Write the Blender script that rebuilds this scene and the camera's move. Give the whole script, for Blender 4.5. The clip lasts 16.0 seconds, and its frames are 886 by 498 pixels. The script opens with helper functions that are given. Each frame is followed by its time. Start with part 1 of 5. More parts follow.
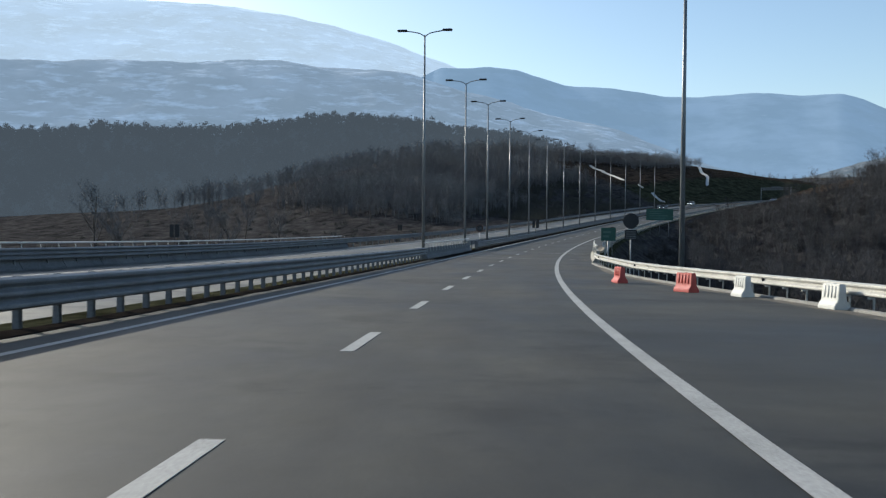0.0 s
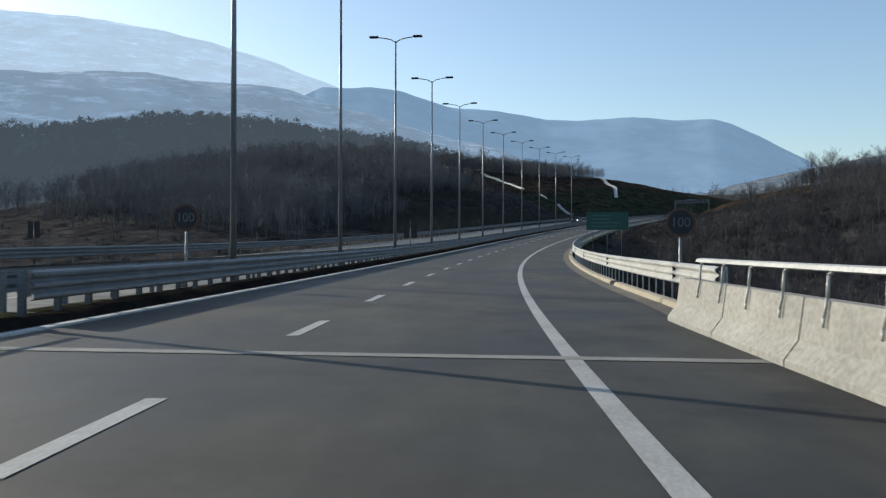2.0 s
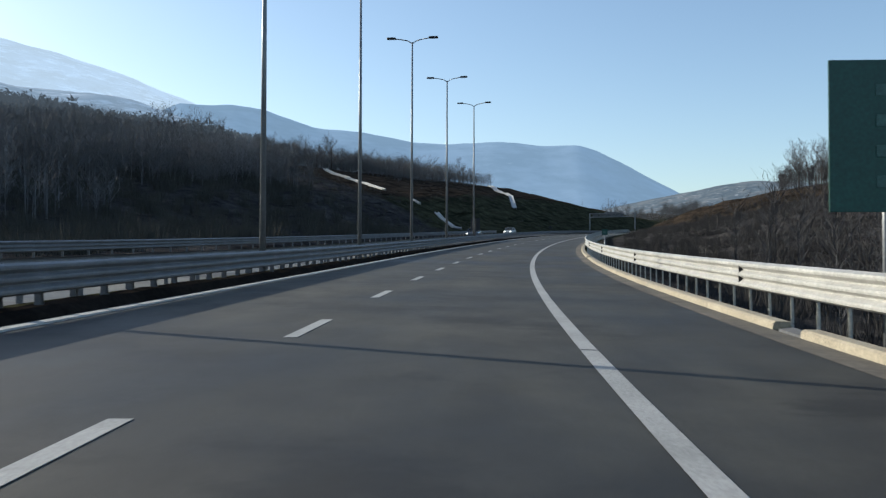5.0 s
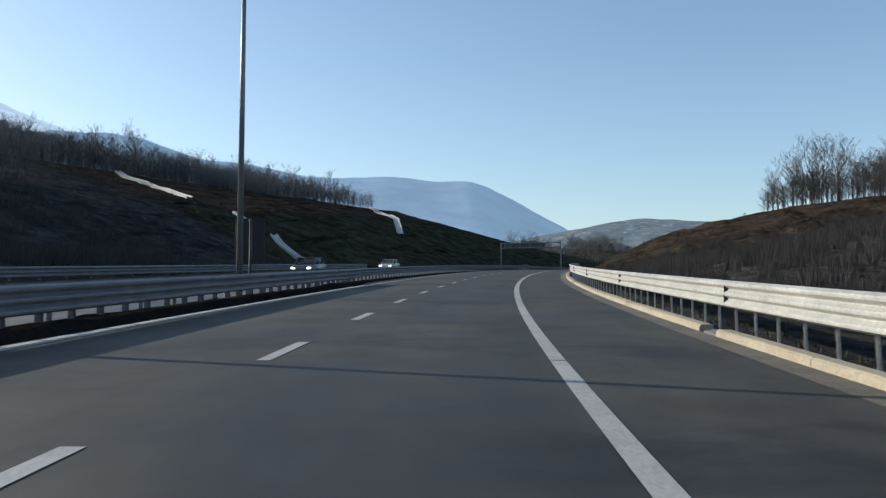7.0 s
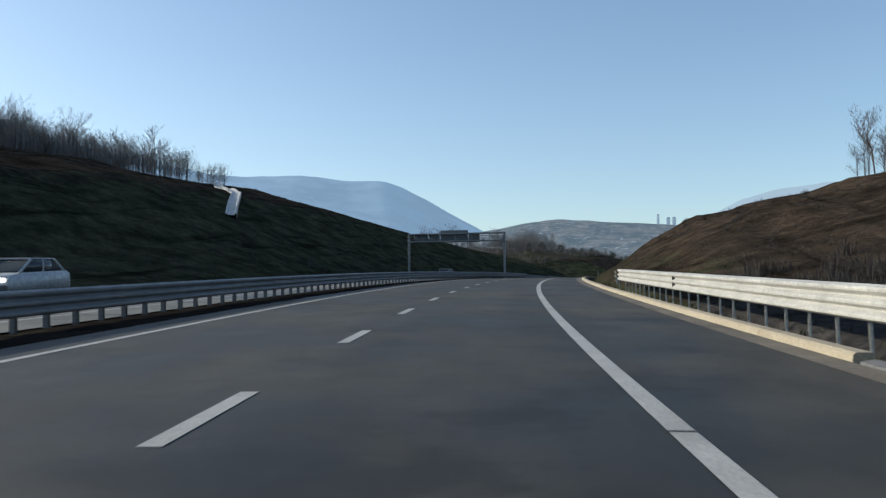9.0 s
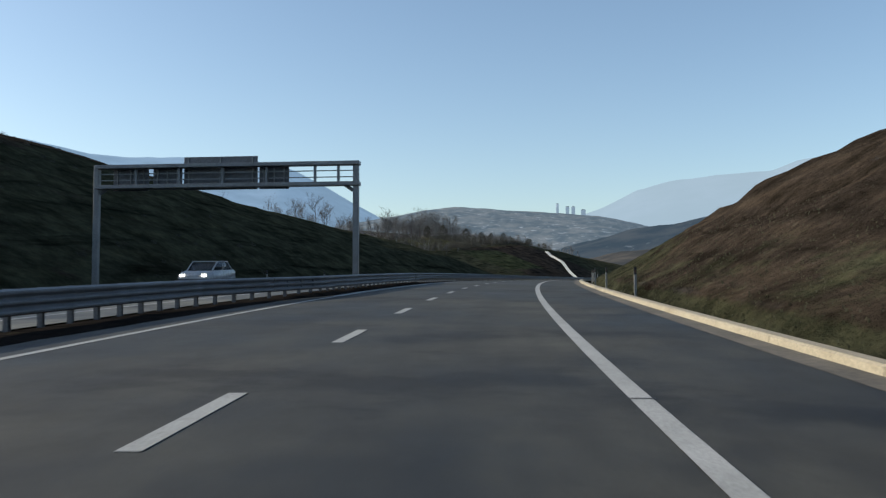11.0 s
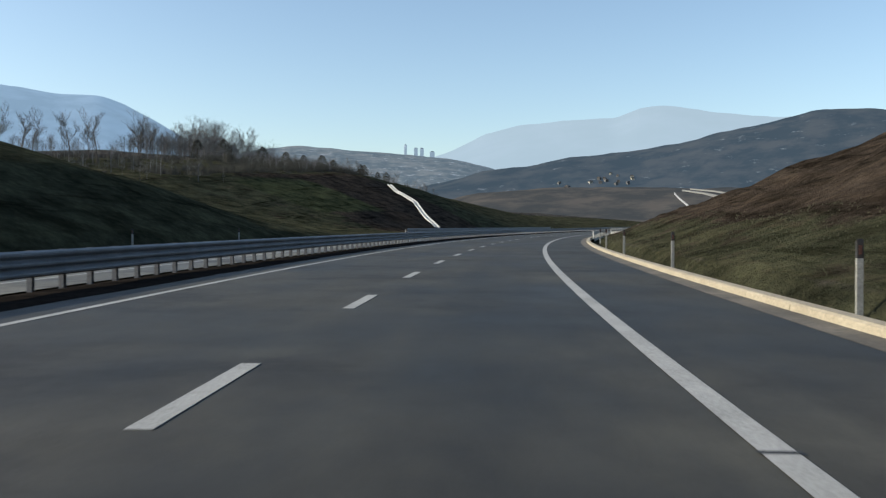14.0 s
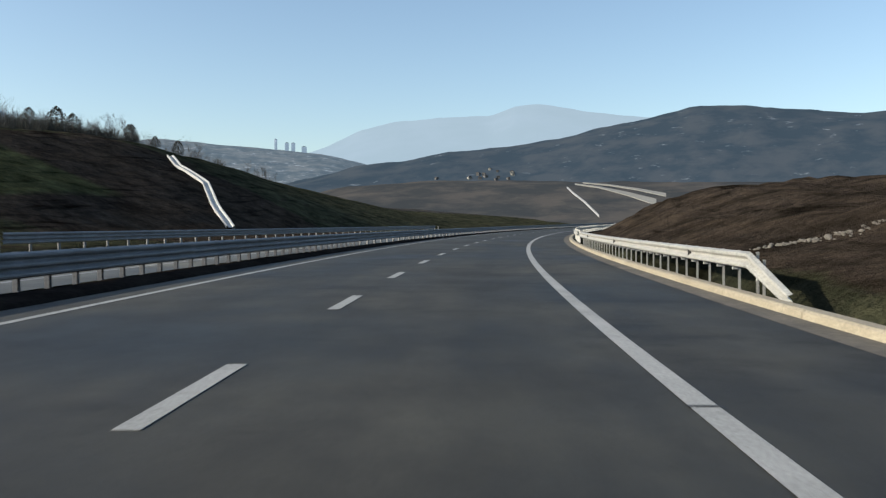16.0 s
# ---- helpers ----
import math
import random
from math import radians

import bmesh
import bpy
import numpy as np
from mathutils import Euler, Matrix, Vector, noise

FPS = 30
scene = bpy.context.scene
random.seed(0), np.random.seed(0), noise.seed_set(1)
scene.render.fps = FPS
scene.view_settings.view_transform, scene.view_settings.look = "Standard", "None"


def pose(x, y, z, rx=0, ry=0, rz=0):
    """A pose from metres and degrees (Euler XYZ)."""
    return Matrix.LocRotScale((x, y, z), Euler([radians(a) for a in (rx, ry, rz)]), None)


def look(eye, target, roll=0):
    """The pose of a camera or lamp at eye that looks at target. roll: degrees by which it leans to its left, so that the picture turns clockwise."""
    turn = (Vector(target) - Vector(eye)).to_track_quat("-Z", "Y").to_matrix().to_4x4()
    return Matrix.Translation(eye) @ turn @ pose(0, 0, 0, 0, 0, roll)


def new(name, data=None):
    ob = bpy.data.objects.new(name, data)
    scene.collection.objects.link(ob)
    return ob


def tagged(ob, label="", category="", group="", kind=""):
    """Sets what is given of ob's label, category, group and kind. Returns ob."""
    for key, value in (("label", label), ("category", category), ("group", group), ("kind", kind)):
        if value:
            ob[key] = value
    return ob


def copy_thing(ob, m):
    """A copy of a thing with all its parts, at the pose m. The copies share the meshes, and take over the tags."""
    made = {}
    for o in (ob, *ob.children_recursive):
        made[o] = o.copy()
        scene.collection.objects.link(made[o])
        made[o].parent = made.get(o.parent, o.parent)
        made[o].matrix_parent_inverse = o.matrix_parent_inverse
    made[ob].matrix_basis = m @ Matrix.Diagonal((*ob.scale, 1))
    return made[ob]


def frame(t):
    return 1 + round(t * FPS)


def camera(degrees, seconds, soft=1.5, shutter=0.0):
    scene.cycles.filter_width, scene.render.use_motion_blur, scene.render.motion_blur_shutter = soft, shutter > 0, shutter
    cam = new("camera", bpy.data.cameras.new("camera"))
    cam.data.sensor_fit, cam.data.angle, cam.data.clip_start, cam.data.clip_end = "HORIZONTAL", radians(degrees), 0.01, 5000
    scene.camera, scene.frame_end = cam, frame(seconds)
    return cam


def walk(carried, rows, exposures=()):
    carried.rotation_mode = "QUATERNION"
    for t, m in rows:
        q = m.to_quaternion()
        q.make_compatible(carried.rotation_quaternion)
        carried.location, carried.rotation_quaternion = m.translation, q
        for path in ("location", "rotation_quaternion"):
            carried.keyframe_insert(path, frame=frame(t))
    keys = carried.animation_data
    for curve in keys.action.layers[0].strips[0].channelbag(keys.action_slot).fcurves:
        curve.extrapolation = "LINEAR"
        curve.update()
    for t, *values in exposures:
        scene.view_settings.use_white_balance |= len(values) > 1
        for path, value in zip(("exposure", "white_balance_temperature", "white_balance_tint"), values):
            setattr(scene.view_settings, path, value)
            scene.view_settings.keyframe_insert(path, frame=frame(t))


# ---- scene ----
# ---------------------------------------------------------------- camera
cam = camera(53.36, 16.0, soft=1.3, shutter=0.05)
# seconds, x, y, z, yaw, pitch, roll
PATH = [
    (0, 1.88, -0.18, 1.295, 2.959, -1.632, 0.444),
    (0.5, 1.92, 16.89, 0.758, 0.383, -1.706, 0.233),
    (1, 2.91, 33.91, 0.400, -1.964, -0.608, 0.128),
    (1.5, 4.46, 50.81, 0.162, -3.637, -0.092, -1.093),
    (2, 6.28, 67.90, 0.040, -4.500, -0.119, 0.190),
    (2.5, 8.32, 83.87, 0.015, -5.439, -0.007, -0.494),
    (3, 10.65, 100.17, 0.080, -6.945, -0.538, 0.188),
    (3.5, 13.56, 117.35, 0.250, -8.179, 0.323, 0.203),
    (4, 16.88, 134.33, 0.526, -9.789, 0.710, 0.192),
    (4.5, 20.63, 151.11, 0.908, -11.421, 1.111, 0.180),
    (5, 24.84, 167.75, 1.400, -13.069, 1.517, 0.168),
    (5.5, 29.52, 184.30, 2.006, -14.736, 1.895, 0.157),
    (6, 34.70, 200.84, 2.713, -16.400, 2.237, 0.145),
    (6.5, 40.52, 217.30, 3.517, -18.268, 3.140, 0.200),
    (7, 47.01, 233.82, 4.401, -20.149, 3.877, 0.099),
    (7.5, 54.13, 250.79, 5.369, -21.246, 3.910, -0.214),
    (8, 61.67, 267.88, 6.386, -22.147, 3.387, 0.122),
    (8.5, 69.47, 284.80, 7.414, -23.544, 3.268, 0.098),
    (9, 78.09, 301.72, 8.460, -25.728, 3.968, -0.271),
    (9.5, 87.39, 318.50, 9.494, -27.367, 3.859, -0.230),
    (10, 97.26, 335.18, 10.506, -29.016, 3.666, -0.189),
    (10.5, 107.67, 351.65, 11.465, -30.669, 3.442, -0.148),
    (11, 118.58, 367.85, 12.358, -32.315, 3.165, -0.108),
    (11.5, 129.93, 383.70, 13.163, -33.942, 2.864, -0.067),
    (12, 141.65, 399.22, 13.879, -35.613, 1.899, 0.183),
    (12.5, 153.80, 414.43, 14.503, -37.337, 0.420, 0.663),
    (13, 166.37, 429.24, 15.038, -38.951, 0.042, 0.270),
    (13.5, 179.27, 443.62, 15.501, -40.701, -0.369, 0.345),
    (14, 192.67, 457.58, 15.906, -42.198, -0.498, 0.118),
    (14.5, 206.42, 471.15, 16.274, -43.822, -0.765, -0.257),
    (15, 220.57, 484.42, 16.615, -45.850, -0.859, -0.031),
    (15.5, 235.13, 497.05, 16.939, -48.080, -0.797, -0.275),
    (16, 250.22, 509.11, 17.254, -50.201, -0.614, -0.120),
]
walk(cam, [(t, look((x, y, z), (x - math.sin(radians(a)) * math.cos(radians(p)), y + math.cos(radians(a)) * math.cos(radians(p)), z + math.sin(radians(p))), r))
           for t, x, y, z, a, p, r in PATH], exposures=[(0, 0.38, 6550, 6), (1.5, 0.34, 6550, 6), (2.5, 0.26, 6550, 6), (3.5, 0.46, 6550, 6), (7, 0.36, 6550, 6), (9, 0.38, 6600, 6), (12, 0.36, 6850, 7), (13, 0.33, 6850, 7), (14, 0.54, 6900, 7), (16, 0.48, 6900, 7)])

# ---------------------------------------------------------------- light
SUN_AZ, SUN_EL = radians(-52), radians(21.5)      # from +y towards +x, low winter sun ahead on the left
world = bpy.data.worlds.new("world")
scene.world = world
world.use_nodes = True
wn = world.node_tree
sky = wn.nodes.new("ShaderNodeTexSky")
sky.sky_type = "NISHITA"
sky.sun_disc = False
sky.sun_elevation, sky.sun_rotation = SUN_EL, SUN_AZ
sky.altitude, sky.air_density, sky.dust_density, sky.ozone_density = 500, 1.0, 1.6, 2.0
wn.nodes["Background"].inputs["Strength"].default_value = 0.15
wn.links.new(sky.outputs["Color"], wn.nodes["Background"].inputs["Color"])
sun = new("sun", bpy.data.lights.new("sun", "SUN"))
sun.data.energy, sun.data.angle, sun.data.color = 4.4, radians(0.27), (1.0, 0.93, 0.82)
sun.matrix_world = look((0, 0, 60), (60 * -math.sin(SUN_AZ) * math.cos(SUN_EL), 60 * -math.cos(SUN_AZ) * math.cos(SUN_EL), 60 - 60 * math.sin(SUN_EL)))

# ---------------------------------------------------------------- the road's line
# curvature (1e-5 / m, to the right), grade and crossfall (percent) every 40 m from s = -20
KAPPA = [165.6, 158.7, 152.7, 149.7, 158.5, 162.9, 158.1, 152.3, 150.1, 149.4, 148, 145.1, 146.8, 154.4, 157.5, 156.7, 154, 149.4, 144.8, 140.2, 135.6, 131, 126.4]
GRADE = [-4.39, -2.31, -0.66, 0.65, 2.05, 3.55, 4.78, 5.38, 5.51, 5.28, 4.63, 3.72, 2.75, 2.07, 1.73, 1.62, 1.69, 1.81, 1.94, 2.07, 2.19, 2.32, 2.45]
FALL = [0.64, 0.79, 0.67, 1.02, 1.31, 1.53, 1.39, 1.03, 0.82, 0.72, 0.53, 0.38, 0.21, 0.24, 0.31, 0.44, 0.54, 0.48, 0.44, 0.41, 0.39, 0.38, 0.37]
KNOTS = -20 + 40 * np.arange(len(KAPPA))
S_END = 860.0
FS = np.arange(-60, S_END + 0.1, 1.0)


def run(values):
    total = np.concatenate([[0], np.cumsum((values[1:] + values[:-1]) / 2)])
    return total - np.interp(0, FS, total)


HEAD = run(np.interp(FS, KNOTS, KAPPA) * 1e-5)
mid = (HEAD[1:] + HEAD[:-1]) / 2
AX = np.concatenate([[0], np.cumsum(np.sin(mid))])
AY = np.concatenate([[0], np.cumsum(np.cos(mid))])
AX, AY = AX - np.interp(0, FS, AX), AY - np.interp(0, FS, AY)
AZ = run(np.interp(FS, KNOTS, GRADE) * 1e-2)
FL = np.interp(FS, KNOTS, FALL) * 1e-2


def at(s, u, z=0.0):
    """World places for lengths s along the dashed line, offsets u to its right and heights z over the road."""
    s, u, z = np.broadcast_arrays(np.asarray(s, float), u, z)
    h = np.interp(s, FS, HEAD)
    over = np.where(s > S_END, s - S_END, 0) + np.where(s < -60, s + 60, 0)
    fall = np.interp(s, FS, FL) * np.clip(u, -18, 8)
    x = np.interp(s, FS, AX) + over * np.sin(h) + u * np.cos(h)
    y = np.interp(s, FS, AY) + over * np.cos(h) - u * np.sin(h)
    return np.stack([x, y, np.interp(s, FS, AZ) + over * np.interp(s, KNOTS, GRADE) * 1e-2 - fall + z], -1)


def stand(s, u, z=0.0, turn=0.0, tilt=True):
    """A pose on the road: y along it, x to the right; turn in degrees to the left."""
    x, y, h = at(s, u, z)
    m = pose(x, y, h, 0, 0, -math.degrees(float(np.interp(s, FS, HEAD))) + turn)
    return m @ pose(0, 0, 0, math.degrees(math.atan(float(np.interp(s, KNOTS, GRADE)) * 1e-2)), 0, 0) if tilt else m


# ---------------------------------------------------------------- materials
def material(name, rough=0.8, metal=0.0, spec=0.5):
    m = bpy.data.materials.new(name)
    m.use_nodes = True
    b = m.node_tree.nodes["Principled BSDF"]
    b.inputs["Roughness"].default_value, b.inputs["Metallic"].default_value = rough, metal
    b.inputs["Specular IOR Level"].default_value = spec
    return m, m.node_tree, b


def noise_node(nt, scale, detail=4, rough=0.55, vector=None):
    n = nt.nodes.new("ShaderNodeTexNoise")
    n.inputs["Scale"].default_value, n.inputs["Detail"].default_value, n.inputs["Roughness"].default_value = scale, detail, rough
    if vector is not None:
        nt.links.new(vector, n.inputs["Vector"])
    return n.outputs["Fac"]


def ramp_node(nt, fac, stops):
    r = nt.nodes.new("ShaderNodeValToRGB")
    while len(r.color_ramp.elements) < len(stops):
        r.color_ramp.elements.new(0.5)
    for e, (p, c) in zip(r.color_ramp.elements, stops):
        e.position, e.color = p, (*c, 1) if len(c) == 3 else c
    nt.links.new(fac, r.inputs["Fac"])
    return r.outputs["Color"]


def mix_node(nt, a, b, fac, kind="MIX"):
    m = nt.nodes.new("ShaderNodeMix")
    m.data_type, m.blend_type = "RGBA", kind
    for sock, v in ((m.inputs[0], fac), (m.inputs[6], a), (m.inputs[7], b)):
        if isinstance(v, bpy.types.NodeSocket):
            nt.links.new(v, sock)
        else:
            sock.default_value = v if isinstance(v, float) else (*v, 1)
    return m.outputs[2]


def coords(nt, kind="Object", scale=(1, 1, 1)):
    c = nt.nodes.new("ShaderNodeTexCoord")
    m = nt.nodes.new("ShaderNodeMapping")
    m.inputs["Scale"].default_value = scale
    nt.links.new(c.outputs[kind], m.inputs["Vector"])
    return m.outputs["Vector"]


def bump(nt, b, fac, strength, distance):
    n = nt.nodes.new("ShaderNodeBump")
    n.inputs["Strength"].default_value, n.inputs["Distance"].default_value = strength, distance
    nt.links.new(fac, n.inputs["Height"])
    nt.links.new(n.outputs["Normal"], b.inputs["Normal"])


def mottled(name, stops, scale, rough=0.8, metal=0.0, fine=None, relief=0.0, kind="Object", spec=0.5):
    """Two scales of noise between the given colours, with a fine relief."""
    m, nt, b = material(name, rough, metal, spec)
    v = coords(nt, kind)
    c = ramp_node(nt, noise_node(nt, scale, 6, 0.6, v), stops)
    f = noise_node(nt, fine or scale * 12, 5, 0.6, v)
    c = mix_node(nt, c, ramp_node(nt, f, [(0.3, (0.55, 0.55, 0.55)), (0.75, (1.25, 1.25, 1.25))]), 0.75, "MULTIPLY")
    nt.links.new(c, b.inputs["Base Color"])
    if relief:
        bump(nt, b, f, 0.6, relief)
    return m


def asphalt_material(name="asphalt", gain=1.0, polish=0.0):
    m, nt, b = material(name, 0.75, 0, 0.4)
    v = coords(nt, "UV")                      # x across, y along, metres
    tracks = noise_node(nt, 1.0, 3, 0.5, coords(nt, "UV", (0.75, 0.012, 1)))
    patch = noise_node(nt, 1.0, 6, 0.62, coords(nt, "UV", (0.2, 0.11, 1)))
    c = ramp_node(nt, tracks, [(0.3, (0.0215 * gain, 0.0212 * gain, 0.0185 * gain)), (0.7, (0.0385 * gain, 0.0368 * gain, 0.031 * gain))])
    c = mix_node(nt, c, ramp_node(nt, patch, [(0.4, (0.58, 0.58, 0.59)), (0.5, (0.98, 0.98, 0.98)), (0.62, (1.28, 1.27, 1.24))]), 1.0, "MULTIPLY")
    blot = noise_node(nt, 1.0, 5, 0.65, coords(nt, "UV", (1.1, 0.5, 1)))
    c = mix_node(nt, c, ramp_node(nt, blot, [(0.36, (0.68, 0.68, 0.69)), (0.64, (1.3, 1.3, 1.27))]), 1.0, "MULTIPLY")
    # irregular darker patches scattered over the surface
    dark_patch = noise_node(nt, 1.0, 7, 0.7, coords(nt, "UV", (0.22, 0.27, 1)))
    c = mix_node(nt, c, ramp_node(nt, dark_patch, [(0.39, (0.3, 0.3, 0.31)), (0.46, (0.88, 0.88, 0.88)), (0.6, (1.12, 1.12, 1.1))]), 1.0, "MULTIPLY")
    fine = noise_node(nt, 30, 5, 0.75, v)
    c = mix_node(nt, c, ramp_node(nt, fine, [(0.3, (0.75, 0.75, 0.75)), (0.7, (1.22, 1.22, 1.22))]), 1.0, "MULTIPLY")
    nt.links.new(c, b.inputs["Base Color"])
    nt.links.new(ramp_node(nt, patch, [(0.3, (0.58 - polish,) * 3), (0.6, (0.82 - polish,) * 3)]), b.inputs["Roughness"])
    bump(nt, b, fine, 0.35, 0.006)
    return m


def ground_material():
    """Winter grass, bare earth and leaf litter; the mesh's cover says how much of each lies where."""
    m, nt, b = material("winter_ground", 1.0, 0, 0.0)
    v = coords(nt)
    att = nt.nodes.new("ShaderNodeAttribute")
    att.attribute_name = "cover"
    sep = nt.nodes.new("ShaderNodeSeparateColor")
    nt.links.new(att.outputs["Color"], sep.inputs["Color"])
    mid_ = noise_node(nt, 0.16, 6, 0.65, v)
    fine = noise_node(nt, 1.9, 6, 0.7, v)
    streak = noise_node(nt, 0.5, 6, 0.7, coords(nt, "Object", (0.5, 0.5, 2.2)))
    grass = ramp_node(nt, fine, [(0.25, (0.03, 0.034, 0.022)), (0.6, (0.057, 0.058, 0.037)), (0.85, (0.1, 0.09, 0.062))])
    earth = ramp_node(nt, fine, [(0.25, (0.025, 0.0205, 0.0168)), (0.6, (0.054, 0.043, 0.035)), (0.85, (0.108, 0.089, 0.072))])
    litter = ramp_node(nt, fine, [(0.25, (0.03, 0.03, 0.031)), (0.7, (0.085, 0.08, 0.08))])
    field = ramp_node(nt, fine, [(0.25, (0.038, 0.044, 0.024)), (0.7, (0.064, 0.07, 0.038))])

    def edged(channel, wobble, amount):
        s = nt.nodes.new("ShaderNodeMath")
        s.operation = "MULTIPLY_ADD"
        nt.links.new(wobble, s.inputs[0])
        s.inputs[1].default_value = amount
        nt.links.new(sep.outputs[channel], s.inputs[2])
        return ramp_node(nt, s.outputs[0], [(0.42 + amount * 0.5, (0, 0, 0)), (0.62 + amount * 0.5, (1, 1, 1))])

    c = mix_node(nt, grass, earth, edged(0, streak, 0.9))
    c = mix_node(nt, c, field, edged(1, mid_, 0.55))
    c = mix_node(nt, c, litter, edged(2, mid_, 0.7))
    patchy = noise_node(nt, 0.3, 8, 0.68, coords(nt, "Object", (1, 1, 2.4)))
    c = mix_node(nt, c, ramp_node(nt, patchy, [(0.36, (0.42, 0.42, 0.42)), (0.5, (0.85, 0.85, 0.85)), (0.64, (1.35, 1.33, 1.28))]), 1.0, "MULTIPLY")
    shear = nt.nodes.new("ShaderNodeMapping")
    shear.inputs["Rotation"].default_value = (0, 0, radians(9))
    shear.inputs["Scale"].default_value = (0.045, 0.62, 1)
    uvs = nt.nodes.new("ShaderNodeTexCoord")
    nt.links.new(uvs.outputs["UV"], shear.inputs["Vector"])
    rills = noise_node(nt, 1.0, 8, 0.66, shear.outputs["Vector"])
    c = mix_node(nt, c, ramp_node(nt, rills, [(0.36, (0.38, 0.37, 0.36)), (0.45, (0.95, 0.95, 0.95)), (0.68, (1.2, 1.15, 1.05))]), 1.0, "MULTIPLY")
    nt.links.new(c, b.inputs["Base Color"])
    bump(nt, b, noise_node(nt, 0.7, 9, 0.68, v), 1.0, 0.7)
    return m


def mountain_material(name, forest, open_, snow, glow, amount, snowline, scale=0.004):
    """Far slopes: woods, open land and snow; miles of bright air put in as emission."""
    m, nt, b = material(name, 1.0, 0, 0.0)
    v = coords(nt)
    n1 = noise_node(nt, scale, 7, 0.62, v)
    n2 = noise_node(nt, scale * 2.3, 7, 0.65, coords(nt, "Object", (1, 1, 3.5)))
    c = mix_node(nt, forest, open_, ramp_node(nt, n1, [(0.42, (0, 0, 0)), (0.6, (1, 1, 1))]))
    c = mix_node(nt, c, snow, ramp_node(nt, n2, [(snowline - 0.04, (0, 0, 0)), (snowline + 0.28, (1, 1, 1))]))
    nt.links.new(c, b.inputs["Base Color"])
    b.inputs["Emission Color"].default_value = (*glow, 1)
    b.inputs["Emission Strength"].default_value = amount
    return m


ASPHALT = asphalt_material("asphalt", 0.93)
# paler and smoother asphalt: low-sun glare put into its base colour
GLARE_ASPHALT = asphalt_material("sun_glare_asphalt", 3.2, 0.12)
GROUND = ground_material()
PAINT = mottled("road_paint", [(0.3, (0.2808, 0.2808, 0.2636)), (0.7, (0.404, 0.3986, 0.3822))], 0.9, 0.7, fine=30)
KERB = mottled("kerb_concrete", [(0.3, (0.2886, 0.2479, 0.1791)), (0.7, (0.3811, 0.3345, 0.2479))], 0.8, 0.9, fine=22, relief=0.006)
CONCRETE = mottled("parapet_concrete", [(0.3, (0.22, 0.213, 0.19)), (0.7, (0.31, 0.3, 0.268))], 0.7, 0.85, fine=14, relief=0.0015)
# same parapet concrete with the shade of the left walls in its colour
GREYCON = mottled("shaded_grey_concrete", [(0.3, (0.09, 0.0927, 0.0963)), (0.7, (0.153, 0.1557, 0.1593))], 0.6, 0.9, fine=12, relief=0.006)
CHANNEL = mottled("channel_concrete", [(0.3, (0.408, 0.408, 0.3944)), (0.7, (0.5304, 0.5304, 0.5168))], 0.3, 0.9, fine=5)
# one galvanised steel in two tones: shade and sunlight put into the colour
ZINC = mottled("shaded_galvanised_steel", [(0.3, (0.13, 0.133, 0.14)), (0.7, (0.2, 0.203, 0.21))], 1.1, 0.55, 0.15, fine=26)
SUNLIT_ZINC = mottled("sunlit_galvanised_steel", [(0.3, (0.34, 0.335, 0.315)), (0.7, (0.5, 0.495, 0.46))], 0.9, 0.5, 0.12, fine=18)
MAST = mottled("mast_steel", [(0.3, (0.15, 0.16, 0.17)), (0.7, (0.23, 0.24, 0.25))], 0.9, 0.4, 0.3, fine=20)
DARK = mottled("dark_plate", [(0.3, (0.014, 0.015, 0.017)), (0.7, (0.026, 0.027, 0.03))], 2.0, 0.6, 0.2)
GREYPLATE = mottled("grey_sign_back", [(0.3, (0.1, 0.105, 0.115)), (0.7, (0.14, 0.146, 0.16))], 1.5, 0.5, 0.2)
BLACK = mottled("black_rubber", [(0.3, (0.012, 0.012, 0.013)), (0.7, (0.025, 0.025, 0.026))], 4.0, 0.7)
AMBER = mottled("dull_reflector", [(0.3, (0.06, 0.02, 0.012)), (0.7, (0.1, 0.035, 0.02))], 3.0, 0.4)
DIRT = mottled("gutter_dirt", [(0.3, (0.06, 0.052, 0.042)), (0.7, (0.15, 0.128, 0.1))], 0.7, 0.95, fine=11)
# dim grey-green for the writing on the green signs
DIM_GREEN = mottled("dim_green_sign_film", [(0.3, (0.04, 0.11, 0.09)), (0.7, (0.06, 0.14, 0.115))], 2.0, 0.5)
GREEN = mottled("green_sign_film", [(0.3, (0.006, 0.06, 0.045)), (0.7, (0.009, 0.08, 0.06))], 1.5, 0.45)
RED = mottled("red_plastic", [(0.3, (0.375, 0.0375, 0.03375)), (0.7, (0.465, 0.06375, 0.0525))], 2.5, 0.5)
PLASTIC = mottled("white_plastic", [(0.3, (0.5148, 0.5148, 0.4914)), (0.7, (0.5928, 0.5928, 0.5616))], 2.5, 0.5)
# white plastic with the shade of its backlit face in the colour
BACKLIT_PLASTIC = mottled("backlit_grey_plastic", [(0.3, (0.2, 0.2, 0.19)), (0.7, (0.3, 0.3, 0.28))], 5.0, 0.6, fine=30)
HOUSE = mottled("weathered_plaster", [(0.3, (0.075, 0.077, 0.08)), (0.7, (0.13, 0.128, 0.125))], 0.5, 0.9)
ROOF = mottled("dull_tile_roof", [(0.3, (0.06, 0.055, 0.055)), (0.7, (0.11, 0.1, 0.1))], 0.5, 0.9)
STONE = mottled("rubble_stone", [(0.3, (0.1, 0.09, 0.075)), (0.7, (0.24, 0.22, 0.19))], 2.0, 0.95, fine=14)
